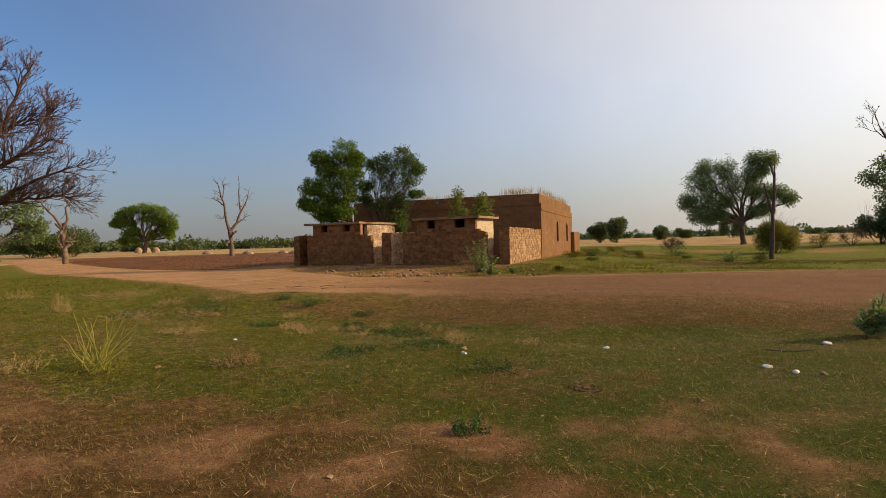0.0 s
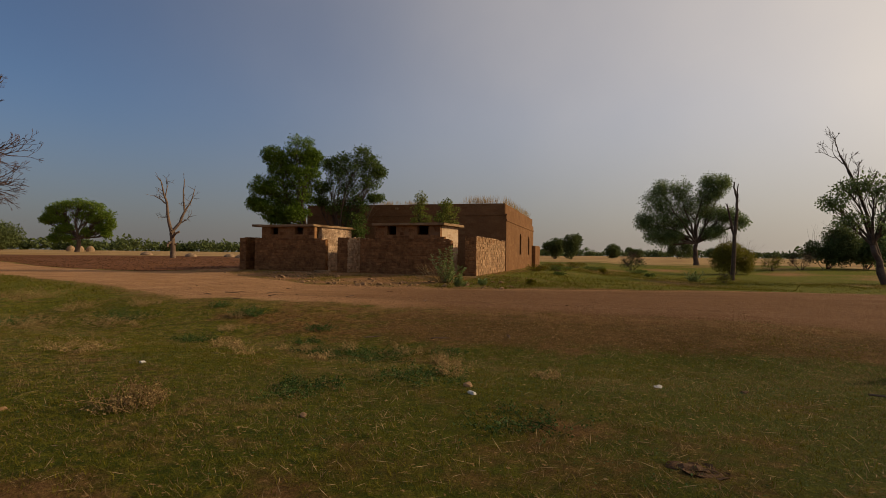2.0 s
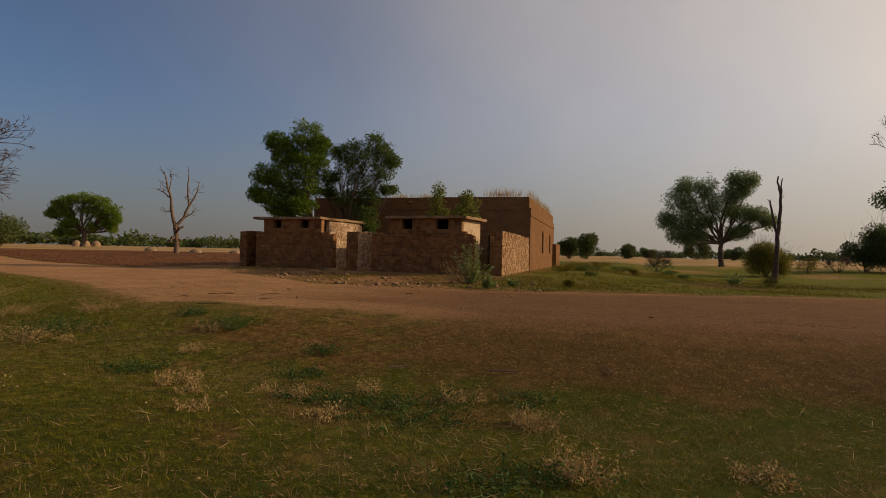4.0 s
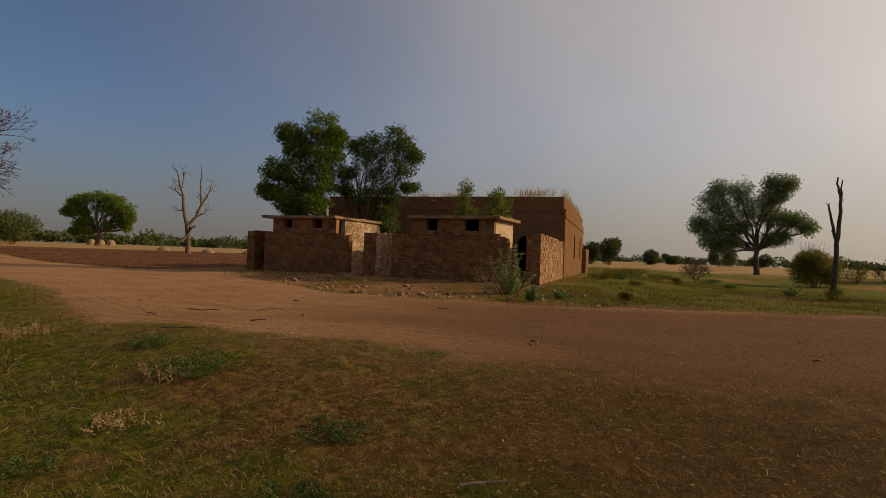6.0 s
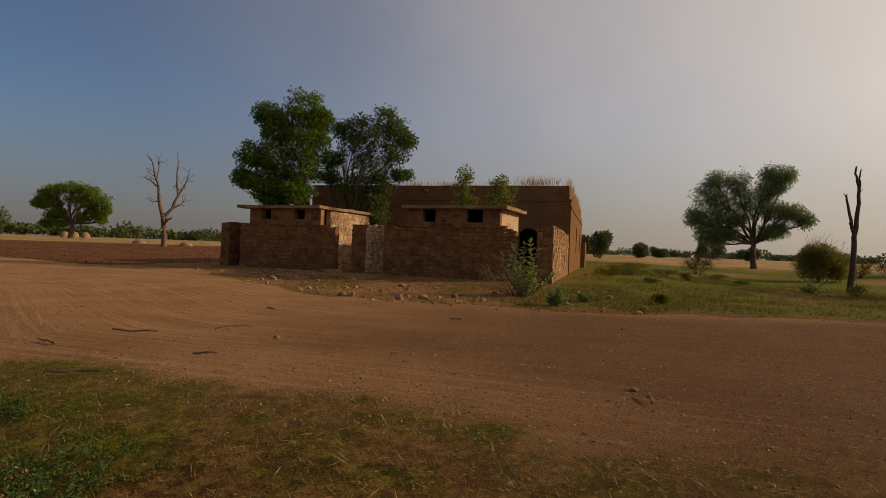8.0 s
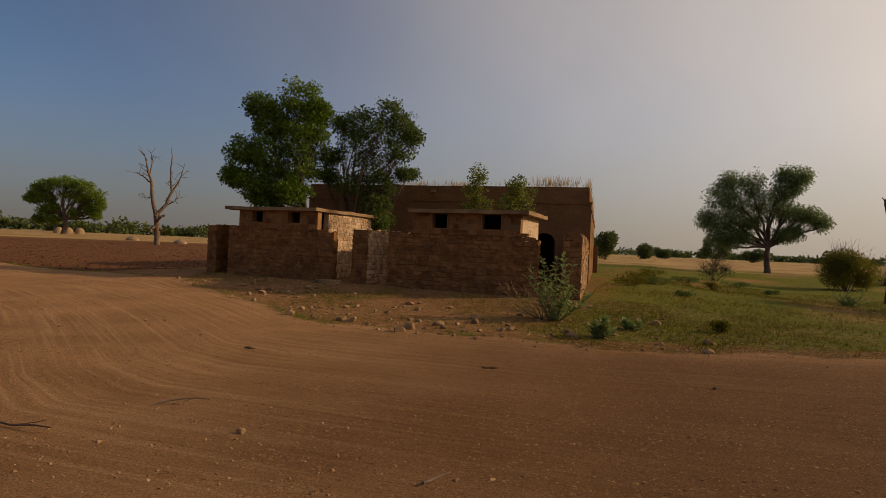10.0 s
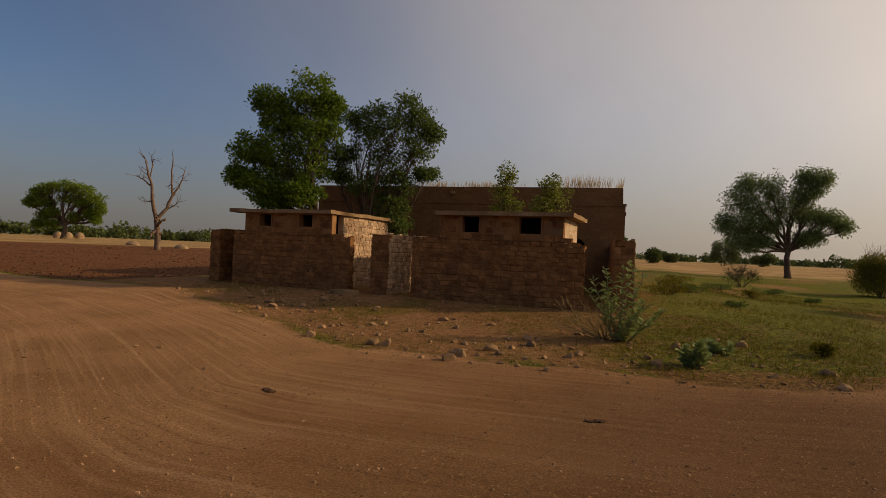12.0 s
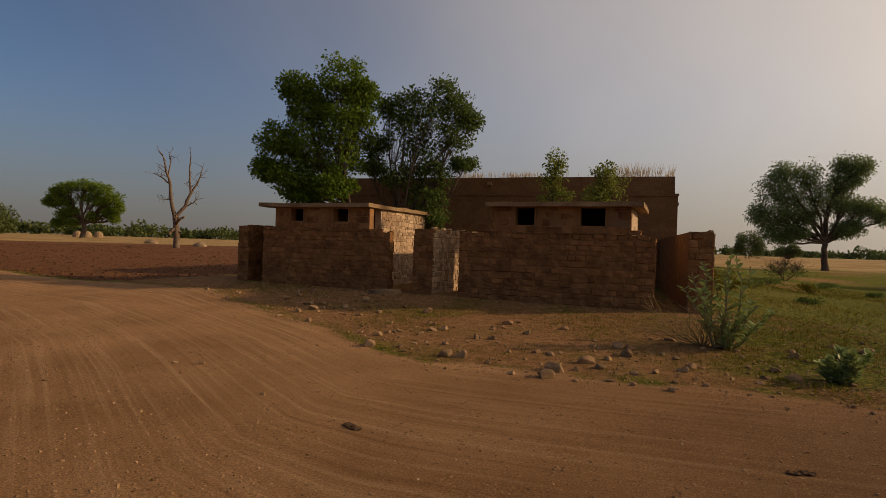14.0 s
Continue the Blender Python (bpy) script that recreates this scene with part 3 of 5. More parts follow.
def privy_block_west():
    e = thing("latrine_block", -15.5, 30.8, PAD, "brown block latrine with sunlit pale brick side and grey slab roof", "latrine", "latrine blocks")
    core(e, "front_wall", 0.02, 0.028, -0.3, 5.1, 0.36, 1.9)
    lay(e, "block", BLOCK_SET, (0, 0.03, 0), 0, 5.16, 2.02, 0.16, 0.34, lambda u, w, hf: u > 4.7 and w > 1.9, 0, 13)
    lay(e, "block", BLOCK_SET, (5.12, 0.04, 0), 90, 0.32, 1.95, 0.2, 0.32, None, 0.2, 14)
    pierced(e, "upper_wall", 3.85, 2.72, [rect(0.68, 1.22, 2.24, 2.68), rect(2.45, 3.03, 2.24, 2.68)], 0.28, (0.5, 0.06, 0), 0, M_PLASTER, 1.9, "brown plastered wall above the blocks")
    lay(e, "block", BLOCK_SET, (0.5, 0.075, 2.0), 0, 3.85, 0.71, 0.18, 0.38, lambda u, w, hf: 0.63 - hf < u < 1.27 + hf and w > 0.18 or 2.4 - hf < u < 3.08 + hf and w > 0.18, 0, 6, 0.02, 0.06)
    for u in (1.13, 1.72, 2.9, 3.53):
        part("window_jamb", rough_up(box(u, 0.025, 2.2, u + 0.05, 0.3, 2.7), 0.006, 5), M_PLASTER, e)
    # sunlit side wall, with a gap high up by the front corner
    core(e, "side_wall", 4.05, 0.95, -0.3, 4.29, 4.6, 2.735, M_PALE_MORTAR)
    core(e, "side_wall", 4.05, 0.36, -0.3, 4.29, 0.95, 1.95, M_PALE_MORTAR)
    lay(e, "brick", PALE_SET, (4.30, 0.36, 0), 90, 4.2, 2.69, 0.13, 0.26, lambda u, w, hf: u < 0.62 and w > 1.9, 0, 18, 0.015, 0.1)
    core(e, "side_wall", 0.5, 0.36, -0.3, 0.74, 4.6, 2.735)
    core(e, "back_wall", 0.5, 4.4, -0.3, 4.29, 4.62, 2.735)
    core(e, "partition", 2.2, 0.36, -0.3, 2.4, 4.4, 2.60)
    slab_part(e, -0.05, -0.22, 4.45, 4.85, 2.72, 0.13, 0.02, "grey concrete roof slab with broken edges")


privy_block()
privy_block_west()


def screen_wall(x, y, width, depth, height, label, seed, meshes, side_meshes, lit_mortar, course=0.18, size=0.34, turn=0.0):
    """A free-standing privacy wall: a pier end with a long side running back."""
    e = thing("screen_wall", x, y, PAD, label, "wall", "screen walls", turn=turn)
    core(e, "wall_core", 0.022, 0.03, -0.3, width - 0.022, depth, height - 0.06, lit_mortar)
    lay(e, "block", meshes, (0, 0.03, 0), 0, width, height - 0.05, course, size, None, 0.1, seed)
    lay(e, "brick", side_meshes, (width - 0.02, 0.04, 0), 90, depth - 0.04, height, 0.16, 0.28, None, 0.3, seed + 1, 0.02, 0.1)
    return e


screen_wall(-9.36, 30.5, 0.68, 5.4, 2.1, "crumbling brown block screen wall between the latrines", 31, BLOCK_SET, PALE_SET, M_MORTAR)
screen_wall(-17.0, 31.2, 0.5, 3.6, 2.1, "brown block screen wall beside the ploughed field", 41, BLOCK_SET, BLOCK_SET, M_MORTAR)
screen_wall(-1.44, 30.35, 0.62, 10.1, 2.15, "brown brick yard wall running back to the large building", 51, BLOCK_SET, TAN_SET, M_MORTAR, turn=5.0)


def big_building():
    L, D, H = 15.6, 18.0, 4.8
    e = thing("brick_building", -17.18, 39.04, PAD, "large flat-roofed brown brick building with arched openings", "building", turn=5.0)
    th = 0.4
    # front wall with an arched doorway through it
    du0, du1, spring = 12.8, 13.9, 1.95

    def arched(u0, u1, foot, spring_h, n=10):
        r = (u1 - u0) / 2
        return [(u0, foot)] + [((u0 + u1) / 2 - r * math.cos(math.pi * i / n), spring_h + r * 0.9 * math.sin(math.pi * i / n)) for i in range(n + 1)] + [(u1, foot)]

    pierced(e, "front_wall", L, H - 0.75, [arched(du0, du1, 0.05, spring)], th, (0, 0, 0), 0, M_FAR_WALL)
    pierced(e, "side_wall", D - 2 * th, H - 0.75, [arched(6.9, 8.0, 1.2, 2.45), arched(13.0, 14.1, 1.2, 2.45)], th, (L, th, 0), 90, M_FAR_WALL)
    part("side_wall", box(0, th, -0.3, th, D - th, H - 0.75), M_FAR_WALL, e)
    part("back_wall", box(0, D - th, -0.3, L, D, H - 0.75), M_FAR_WALL, e)
    part("roof", box(th, th, H - 1.0, L - th, D - th, H - 0.76), M_SLAB, e)
    # parapet set back a little, with uneven top
    for nm, bx in (("parapet", (0.0, 0.06, H - 0.746, L - 0.12, 0.34, H)), ("parapet", (L - 0.38, 0.345, H - 0.746, L - 0.10, D - 0.3, H - 0.02)), ("parapet", (0.05, 0.345, H - 0.746, 0.33, D - 0.3, H)), ("parapet", (0.05, D - 0.295, H - 0.746, L - 0.12, D, H))):
        bm = box(*bx)
        part(nm, rough_up(bm, 0.03, 0.8, 9), M_FAR_WALL, e)
    # string course under the parapet
    part("string_course", rough_up(box(-0.04, -0.035, H - 0.86, L + 0.04, -0.002, H - 0.75), 0.008, 1.5, 5), M_FAR_WALL, e)
    part("string_course", rough_up(box(L + 0.002, 0, H - 1.25, L + 0.04, D, H - 1.12), 0.008, 1.5, 5), M_FAR_WALL, e)
    part("spout", box(7.3, -0.16, H - 0.4, 7.5, 0.05, H - 0.25, 0.01), M_SLAB, e)
    for u0, u1 in ((6.9, 8.0), (13.0, 14.1)):
        for u in (u0, (u0 + u1) / 2 - 0.03, u1 - 0.06):
            part("window_post", box(L - 0.22, th + u, 1.2, L - 0.16, th + u + 0.06, 2.7), M_BARK, e)
    for u in (du0 + 0.002, du1 - 0.07):
        part("door_jamb", box(u, 0.14, 0.0, u + 0.068, 0.24, spring), M_BARK, e)
    part("inner_floor", box(th, th, -0.2, L - th, D - th, 0.03), M_PLASTER, e)
    # dry grass grown on the roof edge
    rng = random.Random(5)
    g = Cloud()
    for _ in range(900):
        u = rng.choice((rng.uniform(4, L - 0.2), rng.gauss(L - 1.5, 0.55), rng.gauss(L - 2.2, 0.5), rng.gauss(8.8, 0.5), rng.gauss(6.6, 0.4)))
        if not 0.3 < u < L - 0.15:
            continue
        v = rng.uniform(0.1, 0.3) if rng.random() < 0.6 else rng.uniform(0.4, 16)
        if v > 0.4:
            u = L - rng.uniform(0.12, 0.36)
        d = (Vector((0, 0, 1)) + 0.25 * unit(rng)).normalized()
        ln = rng.uniform(0.2, 0.8) if u > L - 3.2 else rng.uniform(0.1, 0.45)
        g.leaf(Vector((u, v, H - 0.06)), d, d.orthogonal(), ln, 0.014)
    tagged(part("roof_grass", g.mesh("roof_grass", M_DRY), None, e, "dry yellow grass on the roof edge"), kind="stuff")


big_building()

low = thing("yard_wall", -3.62, 57.1, 0.0, "low brown brick yard wall behind the large building", "wall", turn=5.0)
part("wall_core", rough_up(box(0.5, 0, -0.3, 0.85, 5.0, 2.3), 0.05, 0.9, 5), M_FAR_WALL, low)

# inspection slab by the entrance
man = thing("manhole_cover", -10.05, 30.05, 0.18, "round grey concrete cover on the ground by the latrine", "cover")
bm = bmesh.new()
bmesh.ops.create_cone(bm, cap_ends=True, segments=28, radius1=0.52, radius2=0.48, depth=0.14, matrix=Matrix.Translation((0, 0, 0.05)))
part("lid", rough_up(bm, 0.012, 3), M_SLAB, man)

# ---- trees ----
crown_tree("shade_tree", -14.6, 33.5, PAD, "tall leafy green tree behind the latrines", [
    (0.48, 0.1, 8.15, 1.0, 1.0), (0.42, 0.3, 7.0, 1.2, 1.1), (0.85, -0.2, 6.1, 1.0, 1.0), (-1.31, 0, 7.6, 0.72, 0.68), (-0.9, 0.2, 6.85, 0.85, 0.75), (-2.05, 0, 5.55, 0.75, 0.65), (-1.0, 0.1, 5.45, 1.05, 0.9),
    (-2.46, 0.1, 4.4, 0.5, 0.45), (-1.63, 0, 4.1, 0.85, 0.7), (-0.6, 0.4, 4.0, 0.95, 0.75), (-0.9, 0.1, 3.35, 0.7, 0.4), (1.2, 0.2, 7.5, 0.6, 0.6), (0.32, 0.1, 4.95, 1.15, 1.0), (0.3, -0.4, 3.75, 0.8, 0.55)],
    (0.9, 0, 2.9), 0.16, M_LEAF, 3, clusters=48, leaves=50, size=0.135, spread=0.34, base_u=1.0, bough=0.18)
crown_tree("shade_tree", -11.75, 35.95, PAD, "open-crowned green tree beside the large building", [
    (0.87, 0, 7.9, 0.7, 0.75), (-0.44, 0.1, 7.4, 0.85, 0.7), (-1.3, 0.2, 7.3, 0.6, 0.55), (1.6, 0, 7.3, 0.75, 0.7), (2.05, 0, 6.85, 0.5, 0.45), (0.44, 0.1, 6.7, 1.1, 0.9), (-0.66, 0, 6.3, 1.0, 0.8), (1.4, 0, 6.2, 0.8, 0.7), (0.0, 0.2, 5.3, 1.05, 0.85),
    (-0.87, 0, 4.4, 0.85, 0.6), (0.66, 0.1, 4.55, 0.85, 0.65), (1.9, 0, 5.0, 0.5, 0.3), (-1.95, 0, 4.8, 0.5, 0.4), (-1.85, 0, 5.7, 0.55, 0.45), (0.3, 0, 3.5, 0.95, 0.65), (0.5, 0, 2.7, 0.9, 0.5)],
    (-0.5, 0, 1.3), 0.13, M_LEAF2, 8, clusters=34, leaves=36, size=0.13, spread=0.33, base_u=-0.5, bough=0.2)
crown_tree("sapling", -5.75, 34.5, PAD, "slender yellow-green sapling behind the latrine", [
    (0.0, 0, 4.6, 0.34, 0.5), (-0.15, 0, 3.9, 0.42, 0.45), (0.25, 0, 3.3, 0.5, 0.4), (-0.3, 0, 3.0, 0.5, 0.4)], (0, 0, 2.0), 0.05, M_SAPLING, 15, 26, 26, 0.1, 0.2, "saplings")
crown_tree("sapling", -4.15, 34.5, PAD, "bushy yellow-green sapling behind the latrine", [
    (0.1, 0, 4.25, 0.38, 0.45), (0.42, 0, 3.75, 0.5, 0.4), (-0.3, 0, 3.45, 0.5, 0.4), (0.2, 0, 3.0, 0.65, 0.4)], (0, 0, 1.9), 0.05, M_SAPLING, 16, 26, 26, 0.1, 0.2, "saplings")
crown_tree("acacia_tree", 14.2, 88.4, land(14.2, 88.4), "wide grey-green acacia standing by the straw field", [
    (-5.0, 0, 10.7, 1.3, 1.1), (-2.3, 0, 10.8, 1.5, 1.5), (-6.2, 0, 9.0, 1.7, 1.5), (-3.8, 0.3, 8.7, 2.1, 1.8), (-1.4, 0, 8.7, 1.5, 1.4), (-7.7, 0, 6.2, 1.2, 1.0), (-5.9, 0, 6.6, 1.9, 1.6), (-3.8, 0, 6.3, 1.8, 1.4), (-6.2, 0, 4.4, 1.4, 1.2),
    (-4.7, 0, 3.7, 1.2, 0.9), (-3.2, 0, 4.3, 1.1, 0.7), (-2.0, 0, 6.3, 1.2, 0.9), (1.85, 0, 12.0, 1.3, 0.9), (3.6, 0, 11.7, 1.2, 0.9), (1.25, 0, 9.9, 1.1, 1.3), (2.75, 0, 10.3, 1.0, 0.8), (1.25, 0, 7.6, 1.5, 1.3),
    (3.05, 0, 7.2, 1.5, 1.2), (4.8, 0, 7.0, 1.3, 0.9), (6.1, 0, 6.3, 1.0, 0.9), (1.5, 0, 4.6, 1.0, 0.8), (3.0, 0, 5.0, 0.9, 0.8)],
    (-0.05, 0, 3.1), 0.36, M_ACACIA, 21, clusters=34, leaves=58, size=0.25, spread=0.8, hang=0.35, turn=21.5, narrow=0.42, bough=0.13)
crown_tree("umbrella_tree", -130, 104, land(-130, 104), "broad umbrella-crowned tree beside mud stores", [
    (0.2, 0, 12.3, 2.8, 1.6), (-3.6, 0, 11.6, 2.5, 1.5), (4.0, 0, 11.6, 2.5, 1.5), (-6.4, 0, 10.2, 2.0, 1.5), (6.9, 0, 9.8, 2.0, 1.6), (-7.9, 0, 8.4, 1.3, 1.1), (8.1, 0, 7.4, 1.3, 1.5), (7.4, 0, 4.9, 0.9, 1.1), (6.0, 0, 6.2, 1.1, 1.0),
    (-4.5, 0, 8.3, 2.0, 1.2), (0.7, 1, 9.4, 2.6, 1.3), (4.5, 0, 8.4, 1.8, 1.0), (-4.5, 0, 5.6, 1.8, 1.1), (-6.0, 0, 3.5, 0.9, 0.8), (-2.6, 0, 3.6, 1.2, 0.6), (2.4, 0, 5.1, 1.3, 0.9), (-2.6, 0, 6.2, 1.3, 0.9)],
    (0.3, 0, 3.4), 0.6, M_UMBRELLA, 31, clusters=36, leaves=40, size=0.4, spread=0.95, turn=21.5)


def dead_tree(name, x, y, label, limbs, seed, twigs=7, mat=None, turn=40.0):
    rng = random.Random(seed)
    tree = thing(name, x, y, land(x, y), label, "tree", turn=turn)
    cl = Cloud()
    for pts, r0, r1 in limbs:
        fine = []
        for i in range(len(pts) - 1):
            a, b2 = Vector(pts[i]), Vector(pts[i + 1])
            for k in range(3):
                fine.append(a.lerp(b2, k / 3) + unit(rng) * 0.05)
        fine.append(Vector(pts[-1]))
        cl.tube(fine, shrink(r0, r1, len(fine) - 1), 7)
        for _ in range(twigs):
            i = rng.randrange(len(fine) // 2, len(fine))
            d = (unit(rng) + Vector((0, 0, 0.5))).normalized()
            bare_limbs(rng, cl, fine[i], d, rng.uniform(0.4, 1.0), max(r1 * 0.9, 0.03), 1, 0.4, (1, 2), 0.2, 0.02)
    part("trunk", cl.mesh("trunk", mat or M_DEADWOOD, True), None, tree)
    return tree


dead_tree("dead_tree", -62, 69.3, "leafless weathered tree with two forked trunks", [
    (((0, 0, -0.4), (-0.1, 0, 2.0), (-0.3, 0, 3.9)), 0.42, 0.33),
    (((-0.3, 0, 3.9), (-0.75, 0, 6.0), (-1.05, 0, 8.6), (-1.6, 0, 10.4), (-1.9, 0, 11.9)), 0.28, 0.07),
    (((-1.05, 0, 8.4), (-2.1, 0, 9.2), (-2.9, 0, 9.6)), 0.12, 0.04), (((-1.35, 0, 9.3), (-1.0, 0, 11.0), (-1.2, 0, 12.4)), 0.10, 0.04),
    (((-0.3, 0, 3.9), (0.9, 0, 5.6), (1.5, 0, 7.4), (1.3, 0, 9.6), (1.4, 0, 12.4)), 0.27, 0.06),
    (((1.5, 0, 7.2), (2.4, 0, 8.9), (2.9, 0, 10.8)), 0.15, 0.05), (((0.9, 0, 5.5), (1.8, 0, 6.0), (2.2, 0, 6.5)), 0.1, 0.05), (((-0.8, 0, 6.4), (-1.7, 0, 6.3)), 0.08, 0.03)], 4)
dead_tree("dead_tree", 14.0, 50.8, "slim leafless dead trunk with one side limb", [
    (((0, 0, -0.4), (0.03, 0, 2.0), (0.1, 0, 3.4), (0.3, 0, 5.0), (0.27, 0, 6.4), (0.08, 0, 7.1), (0.1, 0, 7.75)), 0.19, 0.045),
    (((0.27, 0, 6.3), (0.35, 0, 7.0), (0.4, 0, 7.6)), 0.08, 0.03), (((0.1, 0, 3.3), (-0.15, 0, 4.4), (-0.4, 0, 5.7), (-0.66, 0, 6.05)), 0.12, 0.035), (((-0.1, 0, 4.1), (-0.24, 0, 4.25)), 0.05, 0.03), (((-0.4, 0, 5.6), (-0.43, 0, 6.05)), 0.05, 0.02), (((0.28, 0, 6.1), (0.55, 0, 6.4)), 0.025, 0.01)], 6, 0, M_BARK, 21.5)
dead_tree("dead_tree", -60.8, 41.8, "leafless broken-barked tree at the edge of the field", [
    (((0, 0, -0.4), (-0.1, 0, 2.0), (-0.2, 0, 4.2)), 0.34, 0.26), (((-0.2, 0, 4.2), (-0.9, 0, 5.6), (-1.9, 0, 6.8), (-2.4, 0, 7.6)), 0.2, 0.05), (((-0.2, 0, 4.2), (0.4, 0, 5.4), (0.2, 0, 6.8), (0.9, 0, 7.9)), 0.2, 0.05)], 9, 14, None, 50)


def bare_tree(x, y, label, seed):
    """A huge leafless tree: long crooked limbs that break into a mist of twigs on the side of the road."""
    rng = random.Random(seed)
    tree = thing("bare_tree", x, y, land(x, y), label, "tree", turn=25.0)
    cl = Cloud()
    cl.tube(bent(rng, (0, 0, -0.4), (0.6, 0, 4.6), 4, 0.04), shrink(0.75, 0.6, 4), 8)
    part("trunk", cl.mesh("trunk", M_TWIG, True), None, tree)
    limbs = [((0.6, 0, 4.5), (6, 0.6, 5.2), (10.9, 0.3, 6.4), (15.3, 0.2, 8.4), (18.2, 0, 9.2)), ((0.6, 0, 4.5), (6, -1.0, 6.4), (10.9, -0.8, 8.6), (14.6, -0.5, 11.0), (16.0, -0.4, 13.9)),
             ((0.6, 0, 4.5), (5.5, 0.5, 8.5), (10.4, 1.0, 12.6), (11.9, 1.2, 15.8), (13.6, 1.0, 19.0)), ((5.5, 0.5, 8.4), (10.0, -0.5, 11.4), (13.2, -0.8, 12.8), (16.2, -0.9, 13.6)),
             ((6, 0.6, 5.2), (11.0, 1.2, 6.2), (14.4, 1.4, 6.7), (16.6, 1.4, 6.6)), ((0.6, 0, 4.5), (4.0, 0, 10.0), (8.4, 0.4, 15.0), (10.6, 0.5, 19.2)), ((6, -1.0, 6.4), (10.4, -1.8, 8.0), (14.0, -2.0, 9.6), (16.8, -2.0, 11.2)),
             ((0.6, 0, 4.5), (-3.0, 1, 9.0), (-7.0, 1.5, 14.0)), ((0.6, 0, 4.5), (-0.5, 4, 10.0), (-1.0, 6, 15.5)), ((0.6, 0, 4.5), (1.0, -4, 9.5), (1.0, -7, 14.0))]
    for n, pts in enumerate(limbs):
        fine = []
        for i in range(len(pts) - 1):
            a, b2 = Vector(pts[i]), Vector(pts[i + 1])
            fine += [a.lerp(b2, k / 4) + unit(rng) * 0.16 for k in range(4)]
        fine.append(Vector(pts[-1]))
        cl = Cloud()
        cl.tube(fine, shrink(0.34 if pts[0][0] < 1 else 0.22, 0.045, len(fine) - 1), 6)
        side = n < 7
        for _ in range(30 if side else 8):
            i = rng.randrange(len(fine) // 3, len(fine))
            ahead = (fine[min(i + 1, len(fine) - 1)] - fine[i - 1]).normalized()
            d = (ahead + unit(rng) * 0.9 + Vector((0.1, 0, 0.25))).normalized()
            reach = 1.0 - 0.45 * i / len(fine)
            bare_limbs(rng, cl, fine[i], d, rng.uniform(1.5, 2.3) * reach, 0.07 * reach + 0.02, 4 if side else 3, 0.27, (2, 2, 3), 0.14, 0.02)
        part("limb", cl.mesh("limb", M_TWIG, True), None, tree)


bare_tree(-58.6, 24.2, "large leafless tree with dense reddish twigs", 44)


def bush(name, x, y, w, h, label, mat, seed, leaves=900, size=0.12, twigs=30, category="bush", group=""):
    """A round, uneven shrub: crooked stems and a shell of small leaves."""
    rng = random.Random(seed)
    e = thing(name, x, y, land(x, y), label, category, group)
    wood, fol = Cloud(), Cloud()
    bumps = [(Vector((rng.uniform(-0.6, 0.6) * w / 2, rng.uniform(-0.6, 0.6) * w / 2, rng.uniform(0.25, 0.7) * h)), rng.uniform(0.3, 0.55)) for _ in range(9)]
    for c, r in bumps:
        wood.tube(bent(rng, (c.x * 0.15, c.y * 0.15, -0.08), c + Vector((0, 0, h * 0.1)), 4, 0.1), shrink(0.02 * w ** 0.5, 0.006, 4), 4)
        for _ in range(leaves // 9):
            d = unit(rng)
            p = c + Vector((d.x * r * w / 2, d.y * r * w / 2, d.z * r * h * 0.62)) * rng.uniform(0.3, 1.05)
            p.z = max(p.z, 0.03)
            ld = (d + unit(rng) + Vector((0, 0, 0.25))).normalized()
            s = size * rng.uniform(0.6, 1.4)
            fol.leaf(p, ld, ld.cross(unit(rng)).normalized(), s, s * 0.5)
    for _ in range(twigs):
        c, r = rng.choice(bumps)
        q = c + Vector((rng.gauss(0, r * w / 3), rng.gauss(0, r * w / 3), rng.uniform(0.3, 0.6) * h))
        wood.tube(bent(rng, c, q, 3, 0.1), shrink(0.012, 0.004, 3), 3)
    part("stem", wood.mesh("stem", M_TWIG), None, e)
    part("foliage", fol.mesh("foliage", mat), None, e)
    return e


